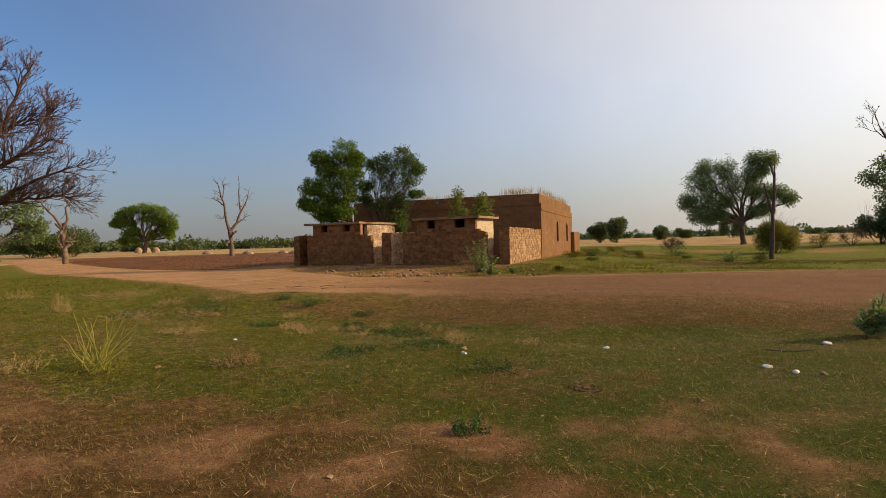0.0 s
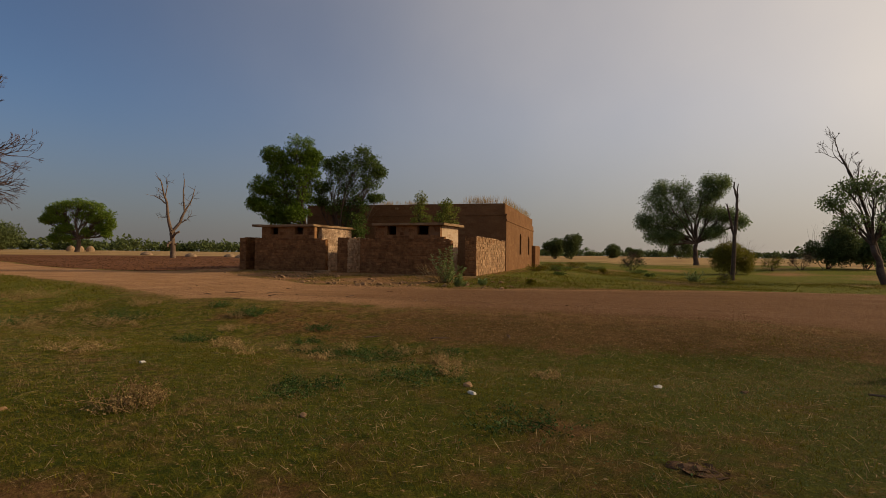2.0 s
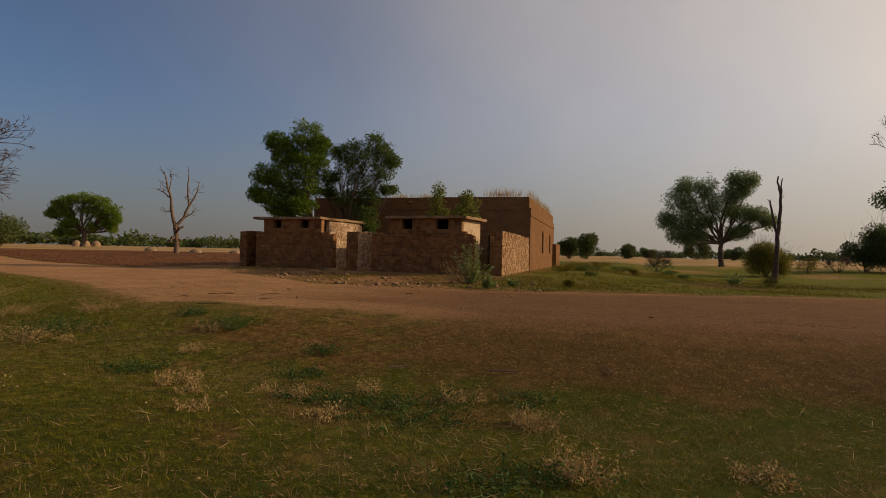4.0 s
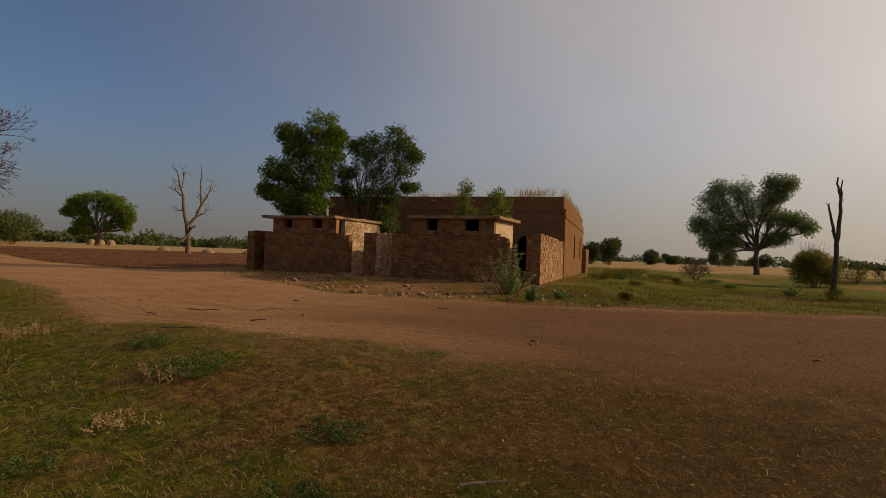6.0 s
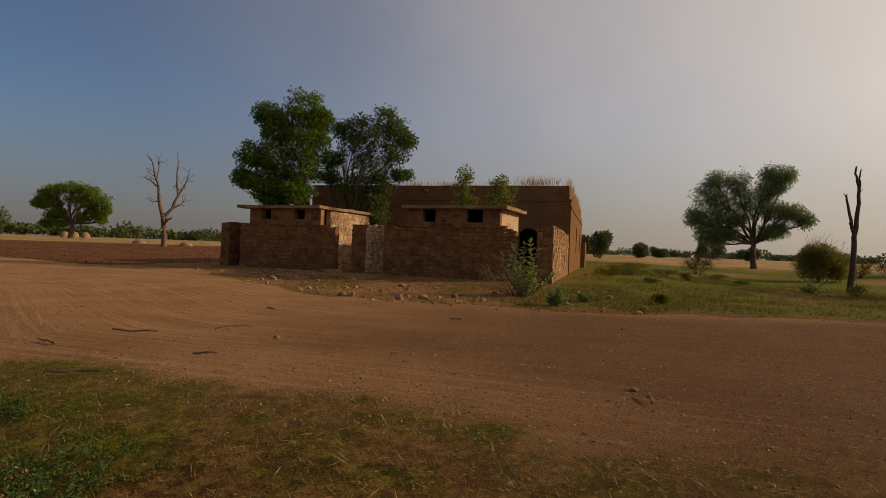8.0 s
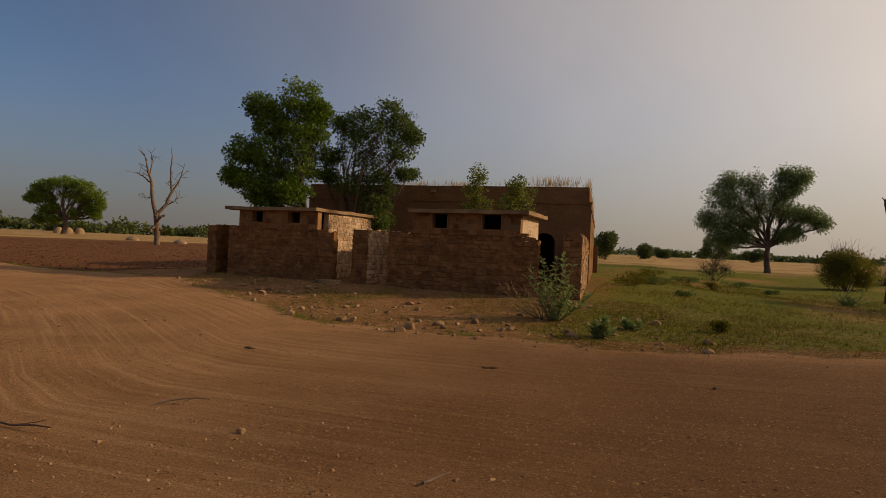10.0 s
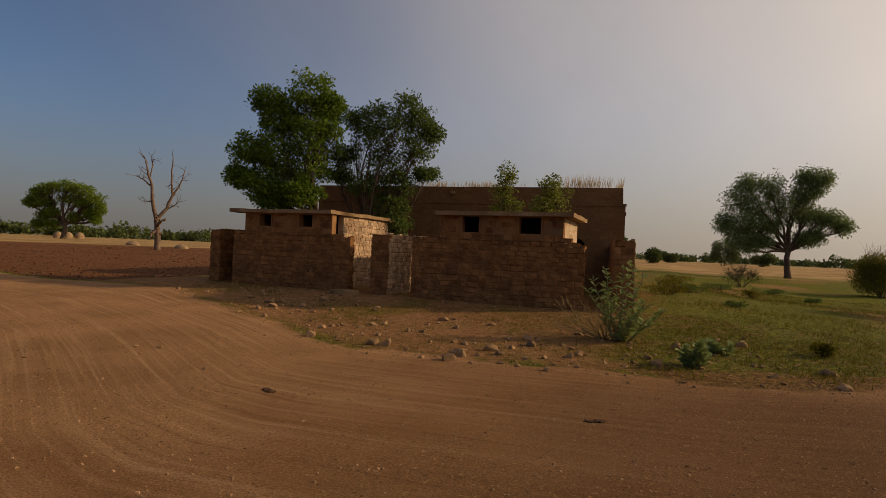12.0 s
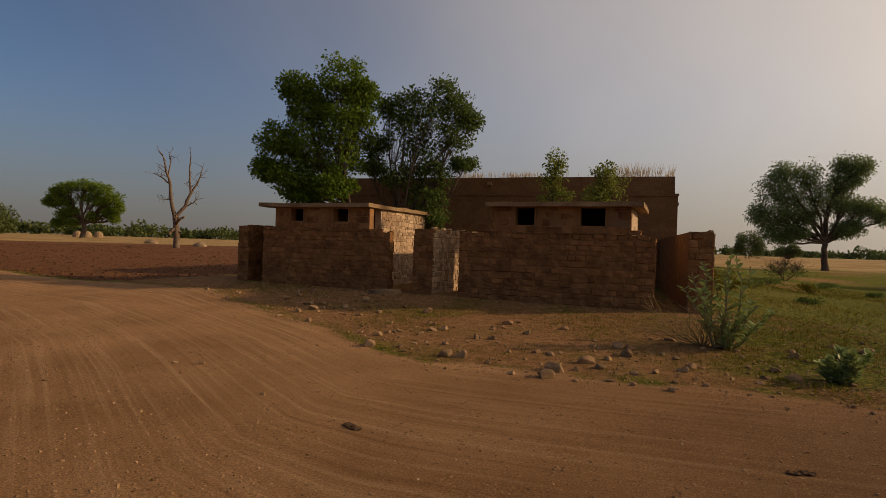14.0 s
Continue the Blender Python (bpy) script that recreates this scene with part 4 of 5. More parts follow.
def milkweed(x, y, h, w, seed, label, stems=11, dry=0):
    """Upright pale stems with pairs of broad oval leaves."""
    rng = random.Random(seed)
    e = thing("milkweed_shrub", x, y, land(x, y), label, "shrub", "milkweed shrubs")
    wood, fol = Cloud(), Cloud()
    for k in range(stems):
        a = rng.uniform(0, 2 * math.pi)
        lean = rng.uniform(0.1, 1.0) * w / 2
        top = Vector((math.cos(a) * lean, math.sin(a) * lean, h * rng.uniform(0.25, 1.0) * (1.1 - 0.35 * lean / w)))
        pts = bent(rng, (math.cos(a) * 0.08, math.sin(a) * 0.08, -0.1), top, 7, 0.08)
        wood.tube(pts, shrink(0.02, 0.008, 7), 5)
        n = rng.randint(7, 11)
        for i in range(n):
            t = 0.25 + 0.75 * i / n
            f = t * 7
            j = min(int(f), 6)
            p = pts[j].lerp(pts[j + 1], f - j)
            b0 = unit(rng)
            for sgn in (-1, 1):
                d = (Vector((b0.x, b0.y, 0)).normalized() * sgn + Vector((0, 0, rng.uniform(0.3, 1.0)))).normalized()
                s = rng.uniform(0.13, 0.24) * (1.15 - 0.4 * t)
                side = d.cross(Vector((0, 0, 1)) + unit(rng) * 0.3).normalized()
                # an oval leaf of two folded halves
                m = len(fol.v)
                up = side.cross(d) * 0.12 * s
                fol.v += [p, p + d * s * 0.35 + side * s * 0.3 + up, p + d * s * 0.75 + side * s * 0.24 + up, p + d * s, p + d * s * 0.75 - side * s * 0.24 + up, p + d * s * 0.35 - side * s * 0.3 + up]
                fol.f += [(m, m + 1, m + 2, m + 3), (m, m + 3, m + 4, m + 5)]
    part("stem", wood.mesh("stem", M_SAPWOOD), None, e)
    part("foliage", fol.mesh("foliage", M_SHRUB), None, e, "broad grey-green leaves")
    if dry:
        tw = Cloud()
        for _ in range(dry):
            a = rng.uniform(0, 2 * math.pi)
            q = Vector((math.cos(a) * w * 0.4 - 0.3, math.sin(a) * w * 0.3, rng.uniform(0.3, 0.75)))
            bare_limbs(rng, tw, Vector((-0.3, 0, -0.03)), q.normalized(), q.length * 0.6, 0.01, 2, 0.3, (2, 3), 0.1, 0.004)
        part("dry_brush", tw.mesh("dry_brush", M_DRY), None, e, "tan dry twigs at the foot")
    return e


M_SAPWOOD = surface("green_stem", (0.17, 0.15, 0.07), (0.28, 0.24, 0.13), 5, 20, bump=0.0)
M_DRYTURF = leaf_material("dry_turf_blade", (0.10, 0.055, 0.02), (0.38, 0.26, 0.115), 0.3, 0.8, 0.3)
M_WEED = leaf_material("creeping_weed_leaf", (0.03, 0.062, 0.016), (0.075, 0.12, 0.03), 0.25, 0.6)
M_DRYWEED = leaf_material("dry_weed", (0.22, 0.135, 0.05), (0.48, 0.34, 0.155), 0.3, 0.8, 0.4)
M_YELLOW = leaf_material("yellow_stalk", (0.20, 0.19, 0.03), (0.38, 0.34, 0.07), 0.3, 0.6)

milkweed(-0.95, 26.15, 1.7, 2.0, 5, "leafy grey-green milkweed shrub beside the latrine", 17, 26)
milkweed(0.35, 24.0, 0.5, 0.7, 6, "small green milkweed shrub on the road verge", 9)
milkweed(1.0, 25.6, 0.3, 0.6, 12, "small green milkweed shrub on the road verge", 6)
milkweed(11.6, 10.8, 0.7, 0.7, 7, "young milkweed shrub in the short grass", 7)
milkweed(10.9, 46.6, 0.9, 1.9, 8, "low milkweed shrub near the dead trunk", 16)

bush("thorn_bush", 15.6, 64.0, 4.6, 3.3, "round yellow-green thorn bush by the dead trunk", M_BUSH, 51, 20000, 0.13, 160, group="thorn bushes")
bush("thorn_bush", 27.4, 79.0, 6.0, 5.6, "tall dark grey-green thorn bush at the field edge", M_FARTREE, 52, 15000, 0.24, 90, group="thorn bushes")
bush("thorn_bush", 31.5, 80.0, 6.5, 5.0, "tall dark green thorn bush at the field edge", M_ACACIA, 53, 12000, 0.3, 50, group="thorn bushes")
bush("thorn_bush", 6.2, 63.5, 3.0, 1.7, "grey leafless-looking thorn bush near the straw field", M_FARTREE, 54, 900, 0.13, 160, group="thorn bushes")
bush("thorn_bush", 12.8, 45.2, 1.1, 0.7, "small dry thorn bush on the turf", M_BUSH, 55, 500, 0.1, 30, group="thorn bushes")
bush("thorn_bush", 20.5, 72.0, 2.4, 1.7, "small grey thorn bush by the straw field", M_BUSH, 57, 700, 0.15, 60, group="thorn bushes")
bush("thorn_bush", 24.0, 75.0, 3.2, 2.0, "brown dry thorn bush by the straw field", M_DRYWEED, 58, 500, 0.15, 120, group="thorn bushes")
for k, (x, y, w, h) in enumerate(((0.3, 41.5, 1.8, 0.55), (1.6, 44.5, 2.2, 0.5), (0.6, 48.0, 2.4, 0.6), (3.3, 52.0, 2.4, 0.5), (4.6, 47.0, 1.0, 0.45), (6.8, 55.5, 2.2, 0.45), (2.9, 26.6, 0.5, 0.28), (2.6, 37.0, 0.8, 0.3), (1.2, 57.0, 2.6, 0.6), (7.9, 49.5, 1.0, 0.35))):
    bush("low_bush", x, y, w, h, "low green bush on the dry scrub ground", M_LEAF2 if k % 2 else M_GRASS, 70 + k, int(350 + 350 * w), 0.075, 12, group="low bushes")

# tall trees at the edges of the view
crown_tree("thorn_tree", 23.0, 49.5, land(23, 49.5), "leaning thorn tree with a bare top and sparse green boughs", [
    (-1.6, 0, 6.9, 1.2, 0.6), (-2.6, 0, 5.9, 0.9, 0.5), (-0.4, 0, 7.0, 1.1, 0.8), (1.0, 0, 6.2, 1.4, 0.9), (-1.5, 0, 4.6, 1.0, 0.5), (0.6, 0, 4.4, 1.2, 0.7), (1.8, 0, 7.4, 1.2, 0.8)],
    (-0.3, 0, 2.8), 0.24, M_ACACIA, 61, clusters=20, leaves=34, size=0.2, spread=0.5, turn=-13, hang=0.3, base_u=0.5)
rng = random.Random(62)
snag = thing("bare_tree", 23.1, 49.9, land(23, 49.9), "bare leaning top of a dying tree above green boughs", "tree", turn=-13)
cl = Cloud()
cl.tube(bent(rng, (0.5, 0, -0.3), (-0.6, 0, 5.0), 5, 0.03) + [Vector((-1.5, 0, 7.8)), Vector((-2.2, 0, 9.4))], shrink(0.2, 0.06, 7), 6)
part("trunk", cl.mesh("trunk", M_BARK, True), None, snag)
for p, d in (((-1.4, 0, 7.4), (-0.45, 0, 1)), ((-1.9, 0, 8.7), (-0.8, 0, 0.9)), ((-2.2, 0, 9.3), (-0.3, 0.1, 1)), ((-1.2, 0, 7.0), (0.1, 0, 1)), ((-0.9, 0, 6.2), (-0.7, 0, 0.8)), ((-0.8, 0, 6.0), (0.3, 0, 1))):
    cl = Cloud()
    bare_limbs(rng, cl, Vector(p), Vector(d).normalized(), 0.95, 0.05, 4, 0.3, (2, 3), 0.12, 0.014)
    part("limb", cl.mesh("limb", M_BARK, True), None, snag)
crown_tree("roadside_tree", -88, 48, land(-88, 48), "leafy green tree behind a bare one", [
    (0, 0, 9.0, 4.0, 2.6), (3.4, 0, 7.0, 3.0, 2.2), (4.6, 0, 4.5, 2.4, 1.8), (-3, 0, 7.0, 3.0, 2.4)], (0, 0, 2.6), 0.4, M_ACACIA, 63, clusters=26, leaves=40, size=0.5, spread=1.0, turn=60)
for k, (x, y, w, h) in enumerate(((-104, 66, 10, 5.0), (-112, 74, 9, 6.5), (-120, 70, 12, 5.5))):
    bush("field_bush", x, y, w, h, "broad green bush at the far edge of the field", M_FARTREE, 80 + k, 7000, 0.45, 8, group="field bushes")
for k, (x, y, w, h) in enumerate(((-7.0, 118, 4.2, 6.0), (-11.0, 122, 5.5, 4.6), (-1.0, 150, 5.0, 3.8), (16, 172, 8, 7.5), (4, 190, 6, 3.5), (27, 185, 7, 4.0))):
    bush("field_tree", x, y, w, h, "small round-crowned tree beyond the straw field", M_FARTREE, 90 + k, 6000, 0.36, 4, "tree", "field trees")
for k, (x, y) in enumerate(((-142, 111), (-141, 112.9), (-139.7, 115))):
    e = thing("mud_store", x, y, land(x, y), "pale domed mud and straw store under a tree", "store", "mud stores")
    bm = bmesh.new()
    bmesh.ops.create_uvsphere(bm, u_segments=18, v_segments=10, radius=1.0)
    bmesh.ops.delete(bm, geom=[v for v in bm.verts if v.co.z < -0.2], context="VERTS")
    for v in bm.verts:
        v.co = Vector((v.co.x * 1.1, v.co.y * 1.1, max(v.co.z, 0) ** 0.8 * 1.6 if v.co.z > 0 else -0.2))
    part("dome", rough_up(bm, 0.08, 0.8), M_HAY, e)
for k, (x, y, s) in enumerate(((-69, 80, 0.9), (-58, 80, 0.8), (-50, 78, 0.7), (-84, 84, 1.0), (-64, 84, 0.8))):
    e = thing("straw_heap", x, y, land(x, y), "small brown heap of straw at the field edge", "heap", "straw heaps")
    bm = bmesh.new()
    bmesh.ops.create_icosphere(bm, subdivisions=3, radius=1.0)
    for v in bm.verts:
        v.co = Vector((v.co.x * 1.3 * s, v.co.y * s, max(v.co.z, -0.15) * 0.75 * s)) + 0.12 * Vector(noise.noise_vector(v.co * 2.2 + Vector((k, 0, 0))))
    part("heap", bm, M_HAY, e)


def woods():
    """The far belt of trees all round the plain."""
    rng = random.Random(17)
    fol = Cloud()
    a = -100.0
    while a < 75:
        left = a < -32
        r = rng.uniform(225, 260) if left else rng.uniform(300, 380)
        if rng.random() < 0.95:
            x, y = r * math.sin(radians(a)), 15 + r * math.cos(radians(a))
            w = rng.uniform(5, 11)
            h = rng.uniform(2.4, 4.2) * (1.15 if left else 1.0) if rng.random() < 0.88 else rng.uniform(4.5, 6.5)
            z = land(x, y)
            for _ in range(170):
                d = unit(rng)
                k = rng.uniform(0.4, 1.0)
                p = Vector((x + d.x * w * 0.6 * k, y + d.y * w * 0.6 * k, z + max(h * 0.5 + d.z * h * 0.55 * k, 0.0)))
                ld = unit(rng)
                s = rng.uniform(0.8, 1.7)
                fol.leaf(p, ld, ld.cross(unit(rng)).normalized(), s, s * 0.7)
        a += rng.uniform(0.35, 0.85)
    tagged(new("distant_woods", fol.mesh("distant_woods", M_FARTREE)), "dark green belt of trees along the horizon", "woods", kind="stuff")


woods()


# ---- small things on the ground ----
def turf(name, n, region, size, mats, label, seed, want):
    """Short blades, thinned where the ground is bare; want(x, y, masks) gives the chance of a blade."""
    rng = random.Random(seed)
    x0, x1, y0, y1 = region
    v, f = [], []
    for _ in range(n):
        x, y = rng.uniform(x0, x1), rng.uniform(y0, y1)
        if rng.random() > want(x, y):
            continue
        z = land(x, y) + 0.03 * nz(x, y, 0.6, 1) + 0.012 * nz(x, y, 2.2, 4) - 0.006
        for _ in range(3):
            px, py = x + rng.gauss(0, 0.018), y + rng.gauss(0, 0.018)
            a = rng.uniform(0, 2 * math.pi)
            h = size * rng.uniform(0.5, 1.5)
            wd = h * 0.075
            lean = rng.uniform(0.3, 2.2) * h
            b = len(v)
            ca, sa = math.cos(a), math.sin(a)
            v += [(px - sa * wd, py + ca * wd, z), (px + sa * wd, py - ca * wd, z), (px + ca * lean, py + sa * lean, z + h)]
            f.append((b, b + 1, b + 2))
    return tagged(new(name, mesh_of(name, v, f, mats)), label, "grass", kind="stuff")


def green_chance(x, y):
    road, plough, straw, bare, far, dry, right_dim = zones(x, y)
    g = 0.8 - 1.9 * dry + 1.0 * nz(x, y, 0.55, 30) + 0.8 * nz(x, y, 1.9, 31)
    return max(0.0, (1 - road * 1.3)) * max(0.0, 1.15 - bare) * min(max(g, 0.04), 1)


def dry_chance(x, y):
    road, plough, straw, bare, far, dry, right_dim = zones(x, y)
    g = 0.32 + 1.2 * dry - 0.9 * nz(x, y, 0.55, 30) + 0.6 * nz(x, y, 1.9, 33)
    return max(0.0, (1 - road * 1.05)) * min(max(g, 0.05), 1) * (1 - 0.5 * bare)


turf("green_turf", 200000, (-6, 13, 0, 14.6), 0.029, M_GRASS, "short grazed green grass", 1, green_chance)
turf("green_turf", 30000, (-30, -6, 4, 24), 0.07, M_GRASS, "short grazed green grass", 2, green_chance)
turf("green_turf", 80000, (-1, 26, 22.5, 56), 0.085, M_GRASS, "short grazed green grass", 3, lambda x, y: green_chance(x, y) * min(max(0.45 + 1.6 * nz(x, y, 0.14, 41), 0.05), 1))
turf("green_turf", 40000, (-16, 4, 22, 31), 0.045, M_GRASS, "short grazed green grass", 4, lambda x, y: (1 - zones(x, y)[0]) * max(0, 0.25 + 1.8 * nz(x, y, 0.45, 37)))
turf("dry_turf", 140000, (-6, 13, 0, 14.8), 0.031, M_DRYTURF, "dry brown grass stalks", 5, lambda x, y: dry_chance(x, y) * 0.9)


def litter(name, n, region, length, ratio, lift, mat, label, category, seed, want):
    """Thin stalks or small leaves lying on the turf."""
    rng = random.Random(seed)
    x0, x1, y0, y1 = region
    cl = Cloud()
    for _ in range(n):
        x, y = rng.uniform(x0, x1), rng.uniform(y0, y1)
        if rng.random() > want(x, y):
            continue
        z = land(x, y) + 0.03 * nz(x, y, 0.6, 1) + 0.012 * nz(x, y, 2.2, 4) + lift * rng.uniform(0.3, 1.0)
        a = rng.uniform(0, 2 * math.pi)
        d = Vector((math.cos(a), math.sin(a), rng.uniform(-0.1, 0.45))).normalized()
        side = (d.cross(Vector((0, 0, 1))) + 0.5 * unit(rng)).normalized()
        ln = length * rng.uniform(0.4, 1.5)
        cl.leaf(Vector((x, y, z)), d, side, ln, ln * ratio)
    return tagged(new(name, cl.mesh(name, mat)), label, category, kind="stuff")


def on_turf(x, y):
    return max(0.0, 1 - 1.6 * zones(x, y)[0])


litter("straw_litter", 16000, (-6, 13, 0.5, 14.6), 0.11, 0.042, 0.03, M_DRY, "pale dry stalks strewn on the turf", "straw", 21, lambda x, y: on_turf(x, y) * min(max(0.45 + 1.1 * nz(x, y, 0.7, 63), 0.08), 1))
litter("broadleaf_weeds", 50000, (-5, 13, 2.5, 14.2), 0.019, 0.6, 0.035, M_WEED, "small dark green leaves low in the turf", "weeds", 22, lambda x, y: on_turf(x, y) * min(max(3.2 * nz(x, y, 0.85, 61) - 0.35, 0.02), 1))
litter("fallen_leaves", 1500, (-5, 13, 1, 13), 0.026, 0.6, 0.02, M_DRYWEED, "pale fallen leaves scattered in the turf", "leaves", 23, lambda x, y: on_turf(x, y) * 0.5 + math.exp(-((x - 2.2) ** 2 + (y - 4.9) ** 2) / 3))


def weed(name, x, y, w, h, n, mat, label, seed, category, group, flower=False):
    rng = random.Random(seed)
    e = thing(name, x, y, land(x, y), label, category, group)
    cl = Cloud()
    for _ in range(int(n * 0.6)):
        a = rng.uniform(0, 2 * math.pi)
        r = w / 2 * rng.random() ** 0.5
        p = Vector((math.cos(a) * r, math.sin(a) * r, -0.02))
        q = p + Vector((rng.gauss(0, w * 0.22), rng.gauss(0, w * 0.22), h * rng.uniform(0.25, 1.0) ** 1.4))
        cl.tube(bent(rng, p, q, 2, 0.12), shrink(0.0035, 0.002, 2), 3)
        for _ in range(20):
            s = rng.uniform(0.014, 0.032)
            d = unit(rng)
            cl.leaf(p.lerp(q, rng.uniform(0.35, 1.05)) + 0.032 * unit(rng), d, d.cross(unit(rng)).normalized(), s, s * 0.6)
    part("foliage", cl.mesh("foliage", mat), None, e)
    return e


for k, (x, y, w, h, n) in enumerate(((-8.9, 12.6, 1.9, 0.4, 170), (0.4, 7.6, 0.9, 0.22, 90), (-4.1, 9.7, 1.2, 0.3, 110), (5.6, 8.1, 0.34, 0.26, 56), (-2.5, 10.6, 1.3, 0.3, 110), (1.0, 4.35, 0.6, 0.25, 70),
                                   (3.24, 9.79, 0.32, 0.24, 44), (2.86, 9.21, 0.28, 0.24, 40), (5.05, 9.35, 0.34, 0.22, 50), (1.91, 8.85, 0.2, 0.2, 26), (1.34, 9.04, 0.2, 0.2, 24), (3.48, 8.67, 0.25, 0.16, 28), (2.57, 8.26, 0.3, 0.16, 30), (2.38, 9.31, 0.16, 0.16, 16), (1.44, 9.34, 0.26, 0.24, 36), (-0.4, 11.6, 0.35, 0.25, 45), (-3.6, 12.1, 0.7, 0.3, 80), (-5.2, 11.6, 0.7, 0.3, 70), (4.2, 9.9, 0.4, 0.18, 45), (0.2, 10.6, 0.4, 0.2, 40), (6.6, 8.6, 0.35, 0.15, 35), (-12.0, 11.2, 0.8, 0.4, 70))):
    weed("dry_weed", x, y, w, h * 0.85, n, M_DRYWEED, "pale dried flowering weed in the turf", 100 + k, "weed", "dry weeds")
for k, (x, y, w, h, n) in enumerate(((3.9, 9.2, 1.1, 0.16, 190), (-0.3, 11.9, 0.7, 0.2, 140), (3.0, 9.2, 0.6, 0.12, 90), (-2.8, 10.9, 1.0, 0.25, 140), (5.4, 7.6, 0.9, 0.14, 120), (1.9, 11.2, 0.5, 0.12, 70), (0.3, 9.6, 0.6, 0.14, 80), (2.3, 10.2, 0.5, 0.12, 70), (4.8, 10.2, 0.5, 0.1, 60), (6.8, 6.4, 0.8, 0.1, 90), (4.6, 6.7, 0.7, 0.1, 90), (7.4, 4.3, 0.25, 0.12, 40), (-4.6, 9.9, 1.0, 0.2, 110), (-1.6, 12.4, 0.5, 0.16, 70))):
    weed("creeping_weed", x, y, w, h, n, M_WEED, "dark green creeping weed spreading in the turf", 140 + k, "weed", "creeping weeds")
tuft = thing("grass_tuft", 2.0, 4.75, land(2.0, 4.75), "tall yellow-green stalky tuft in the turf", "grass")
rng = random.Random(77)
cl = Cloud()
for _ in range(34):
    a = rng.uniform(0, 2 * math.pi)
    tip = Vector((math.cos(a) * rng.uniform(0.1, 0.55), math.sin(a) * rng.uniform(0.1, 0.55), rng.uniform(0.25, 0.75)))
    cl.tube(bent(rng, (rng.gauss(0, 0.08), rng.gauss(0, 0.08), -0.03), tip, 4, 0.08), shrink(0.008, 0.003, 4), 4)
part("stalk", cl.mesh("stalk", M_YELLOW), None, tuft)
weed("dry_weed", 2.0, 4.75, 1.0, 0.2, 120, M_BUSH, "low leaves round a stalky tuft", 178, "weed", "dry weeds")
weed("dry_weed", 3.6, 5.6, 0.5, 0.24, 130, M_DRYTURF, "bushy brown dried weed in the turf", 179, "weed", "dry weeds")
weed("dry_weed", -6.5, 9.3, 0.5, 0.55, 90, M_DRYWEED, "upright brown dried weed in the turf", 180, "weed", "dry weeds")


def stone_mesh(seed, mat, flat=0.6):
    """A broken, angular stone."""
    r2 = random.Random(seed * 11 + 5)
    bm = bmesh.new()
    for _ in range(15):
        d = unit(r2)
        bm.verts.new((d.x * 0.5, d.y * 0.5, max(d.z * 0.5, -0.3) * flat))
    hull = bmesh.ops.convex_hull(bm, input=bm.verts[:])
    bmesh.ops.delete(bm, geom=[v for v in hull["geom_interior"] if isinstance(v, bmesh.types.BMVert)], context="VERTS")
    bmesh.ops.bevel(bm, geom=bm.edges[:], offset=0.03, segments=1, affect="EDGES")
    me = bpy.data.meshes.new("stone")
    bm.to_mesh(me)
    bm.free()
    me.materials.append(mat)
    return me


STONES = [stone_mesh(i, M_STONE, 0.55 + 0.1 * (i % 3)) for i in range(6)]
WHITES = [stone_mesh(20 + i, M_WHITE, 0.45) for i in range(3)]
rng = random.Random(9)


def put_stone(mesh, x, y, size, label, group):
    ob = new("stone", mesh)
    ob.matrix_world = Matrix.Translation((x, y, land(x, y) + 0.03 * nz(x, y, 0.6, 1) + size * 0.07)) @ Matrix.LocRotScale(None, Euler((rng.uniform(-0.2, 0.2), rng.uniform(-0.2, 0.2), rng.uniform(0, 6.28))), (size, size * rng.uniform(0.65, 1), size))
    return tagged(ob, label, "stone", group)


for k, (x, y, s) in enumerate(((7.85, 8.45, 0.11), (6.15, 7.15, 0.12), (9.8, 7.6, 0.14), (10.05, 7.35, 0.13), (10.8, 10.05, 0.16), (2.1, 7.0, 0.1))):
    put_stone(WHITES[k % 3], x, y, s, "white chalky stone in the turf", "white stones")
for x, y, s in ((10.3, 7.3, 0.12), (8.72, 8.75, 0.11), (5.1, 5.9, 0.1), (6.0, 7.5, 0.13), (2.7, 5.1, 0.1), (3.0, 6.1, 0.07), (9.1, 5.7, 0.08), (6.9, 3.1, 0.07)):
    put_stone(rng.choice(STONES), x, y, s, "tan stone lying in the turf", "turf stones")
count = 0
while count < 260:
    x = rng.uniform(-16.5, 2.5)
    y = far_edge(x) + rng.gauss(1.6, 1.6) + (1.2 if x < -9 else 0)
    if y > 30.0 or y < far_edge(x) - 0.3:
        continue
    put_stone(rng.choice(STONES), x, y, min(0.07 + rng.expovariate(14), 0.34), "brown rubble stone on the verge before the latrines", "rubble stones")
    count += 1
for _ in range(26):
    x = rng.uniform(-9, 8)
    n, f = near_edge(x), far_edge(x)
    put_stone(rng.choice(STONES), x, rng.uniform(n, f), rng.uniform(0.05, 0.1), "loose stone on the earth road", "road stones")


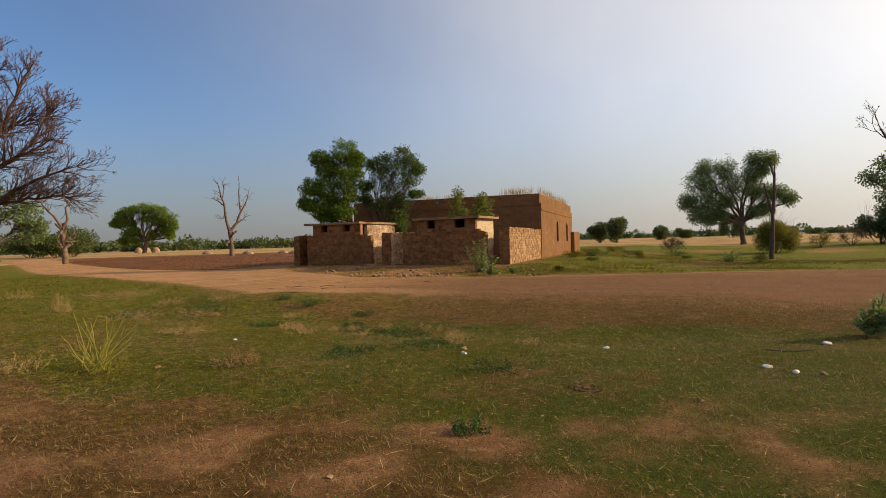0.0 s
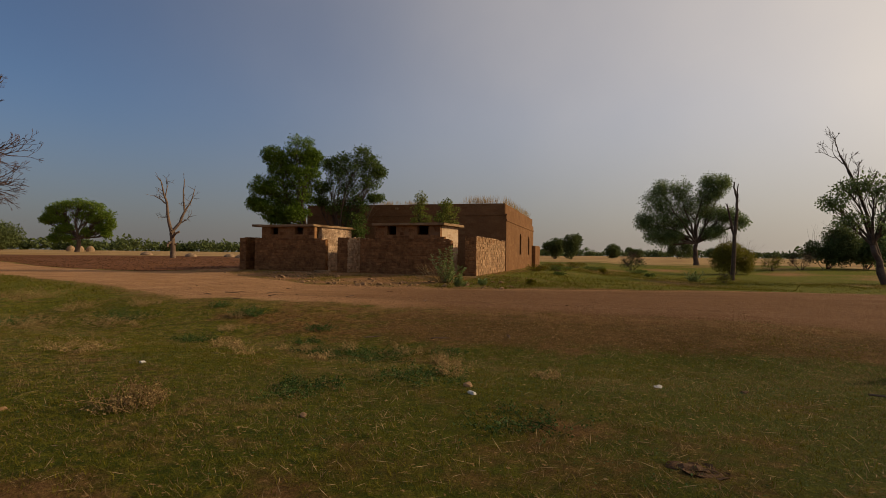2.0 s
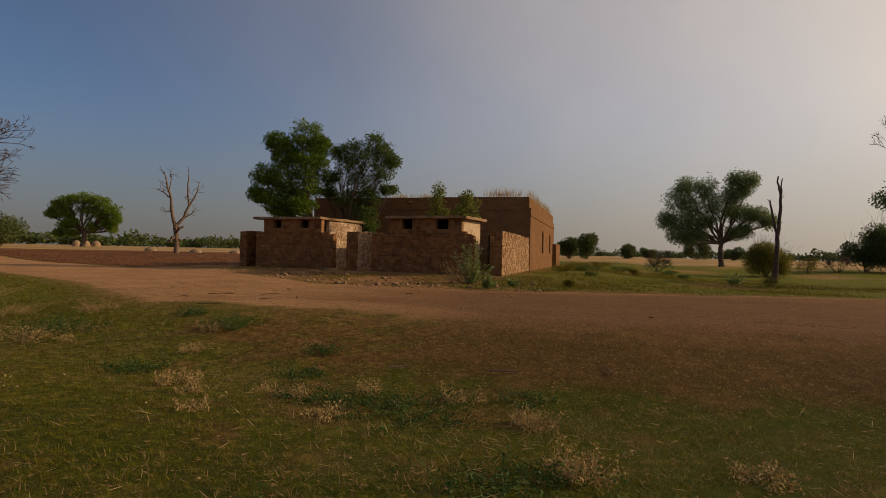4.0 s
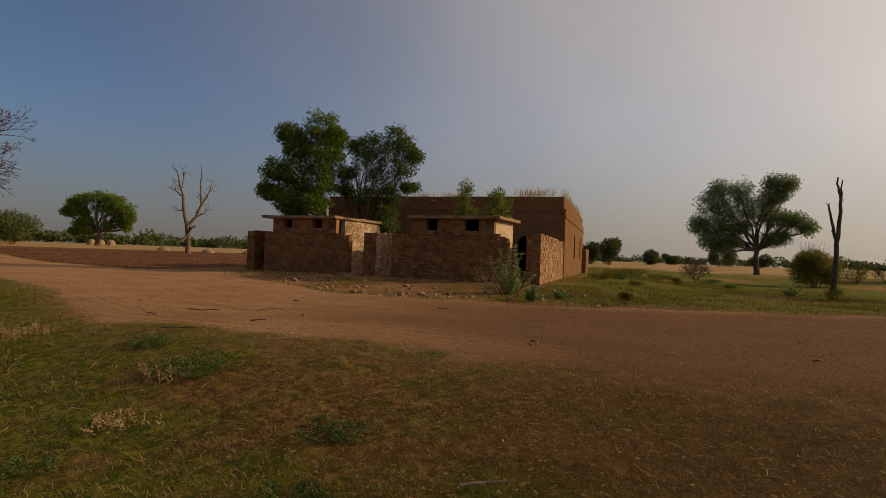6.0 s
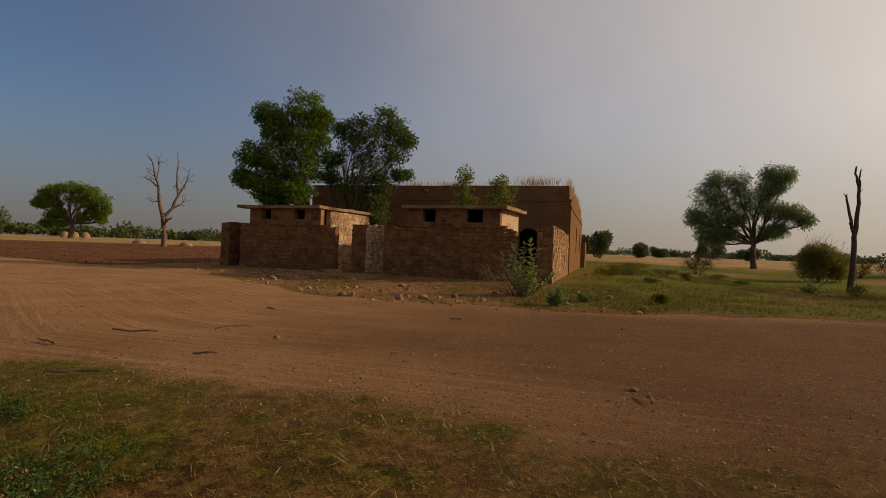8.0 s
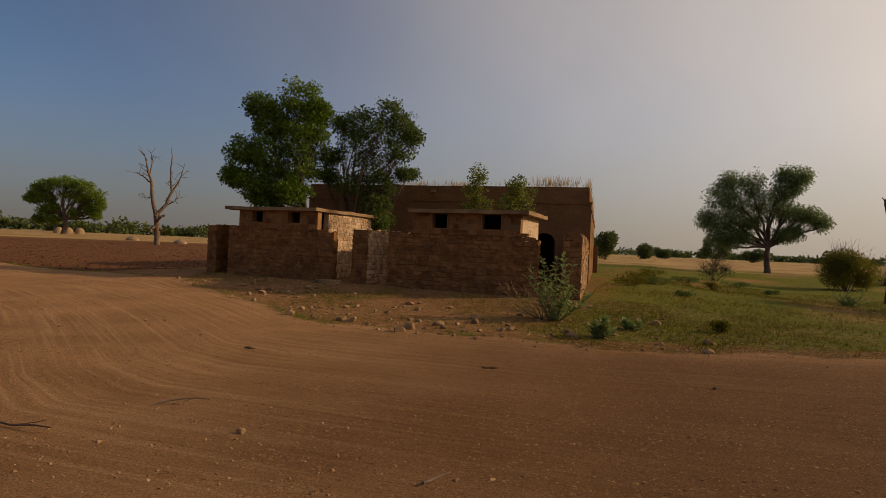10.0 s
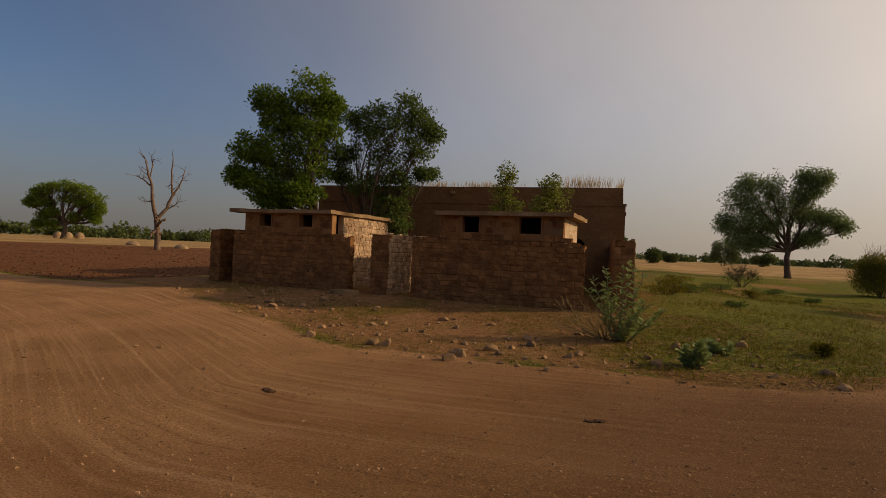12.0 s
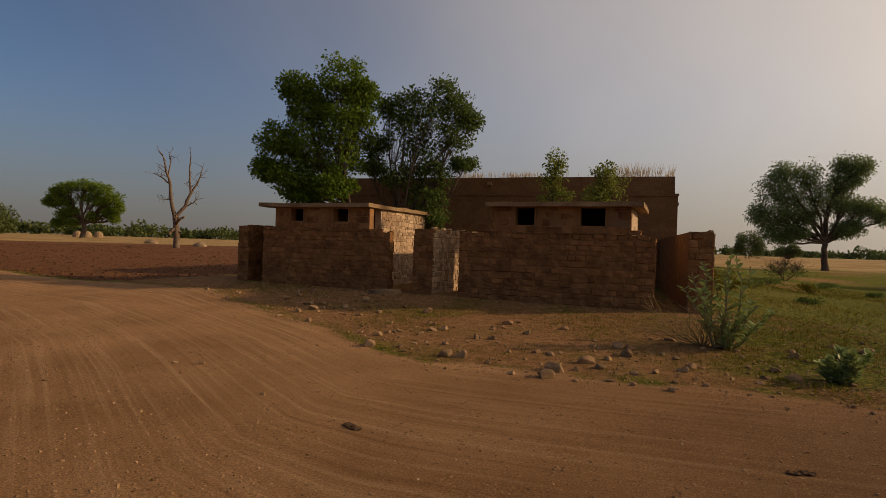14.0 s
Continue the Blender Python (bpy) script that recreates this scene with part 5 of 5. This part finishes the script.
def grit(name, n, place, size, mat, label, category, seed):
    """Thousands of small angular bits strewn on the ground."""
    rng = random.Random(seed)
    v, f = [], []
    for _ in range(n):
        q = place(rng)
        if q is None:
            continue
        x, y, zz = q
        s = size * (0.4 + rng.expovariate(1.6))
        s = min(s, size * 2.6)
        z = land(x, y) + zz + 0.012 * nz(x, y, 2.2, 4) + 0.1 * s
        b = len(v)
        a = rng.uniform(0, 6.28)
        for k in range(4):
            w = a + k * 1.571 + rng.uniform(-0.4, 0.4)
            v.append((x + math.cos(w) * s * 0.5, y + math.sin(w) * s * 0.5 * rng.uniform(0.7, 1), z - 0.25 * s))
        top = rng.uniform(0.02, 0.16) * s
        for k in range(4):
            px, py, _ = v[b + k]
            v.append((x + (px - x) * 0.6, y + (py - y) * 0.6, z + top + rng.uniform(-0.06, 0.06) * s))
        f += [(b + 4, b + 5, b + 6, b + 7)] + [(b + k, b + (k + 1) % 4, b + 4 + (k + 1) % 4, b + 4 + k) for k in range(4)]
    return tagged(new(name, mesh_of(name, v, f, mat)), label, category, kind="stuff")


def on_road(rng):
    x = rng.uniform(-14, 10)
    n, f = near_edge(x), far_edge(x)
    y = rng.uniform(n - 0.5, f + 0.5)
    return (x, y, 0.006 * nz(x, y, 0.6, 1)) if rng.random() < 0.35 + 0.65 * (0.5 + nz(x, y, 0.4, 51)) else None


def on_verge(rng):
    x = rng.uniform(-18, 5)
    y = rng.uniform(far_edge(x) - 0.3, 30.8)
    return (x, y, 0.03 * nz(x, y, 0.6, 1))


def on_plough(rng):
    x = rng.uniform(-75, -19.6)
    y = far_edge(x) + rng.random() ** 1.5 * 34 + 0.2
    return (x, y, 0.03 * nz(x, y, 0.6, 1) + 0.07 * nz(x, y, 1.5, 6))


grit("road_gravel", 70000, on_road, 0.016, M_PEBBLE, "fine tan gravel on the earth road", "gravel", 1)
grit("verge_gravel", 12000, on_verge, 0.034, M_PEBBLE, "broken brick and gravel before the latrines", "gravel", 2)
grit("plough_clods", 14000, on_plough, 0.085, M_CLOD, "dark red clods of ploughed earth", "soil", 3)


def dung(x, y, s, seed):
    e = thing("dung_patch", x, y, land(x, y) + 0.006, "dark dried dung on the ground", "dung", "dung patches")
    rng = random.Random(seed)
    for k in range(3):
        bm = bmesh.new()
        bmesh.ops.create_icosphere(bm, subdivisions=3, radius=0.5)
        ox, oy = rng.uniform(-0.5, 0.5) * s, rng.uniform(-0.3, 0.3) * s
        for v in bm.verts:
            v.co = Vector((v.co.x * s + ox, v.co.y * s * 0.6 + oy, v.co.z * 0.09 * s)) + 0.12 * s * Vector(noise.noise_vector(v.co * 3 + Vector((k + seed, 0, 0))))
        part("clot", bm, M_DUNG, e)


dung(-4.6, 19.2, 0.15, 1)
dung(-0.85, 19.9, 0.12, 2)
dung(8.05, 5.85, 0.28, 3)
dung(1.2, 3.9, 0.2, 4)
for k, (x, y, ln, a) in enumerate(((-2.0, 13.2, 0.5, 20), (-3.4, 15.0, 0.7, 5), (2.66, 14.6, 0.3, 100), (0.0, 15.6, 0.25, 60), (-3.4, 13.9, 0.35, 170), (-3.0, 16.3, 0.5, 40), (3.2, 10.8, 0.3, 30), (4.4, 11.0, 0.35, 10), (5.5, 11.4, 0.3, 110), (10.2, 9.0, 0.6, 5), (-1.5, 14.2, 0.25, 15))):
    e = thing("stick", x, y, land(x, y) + 0.03, "thin dry stick lying on the ground", "stick", "sticks", turn=a)
    cl = Cloud()
    r2 = random.Random(k)
    cl.tube(bent(r2, (-ln / 2, 0, 0), (ln / 2, 0, 0.02), 4, 0.06), shrink(0.012, 0.006, 4), 5)
    cl.tube(bent(r2, (0, 0, 0), (ln * 0.25, ln * 0.15, 0.03), 2, 0.06), shrink(0.007, 0.003, 2), 4)
    part("twig", cl.mesh("twig", M_DEADWOOD), None, e)
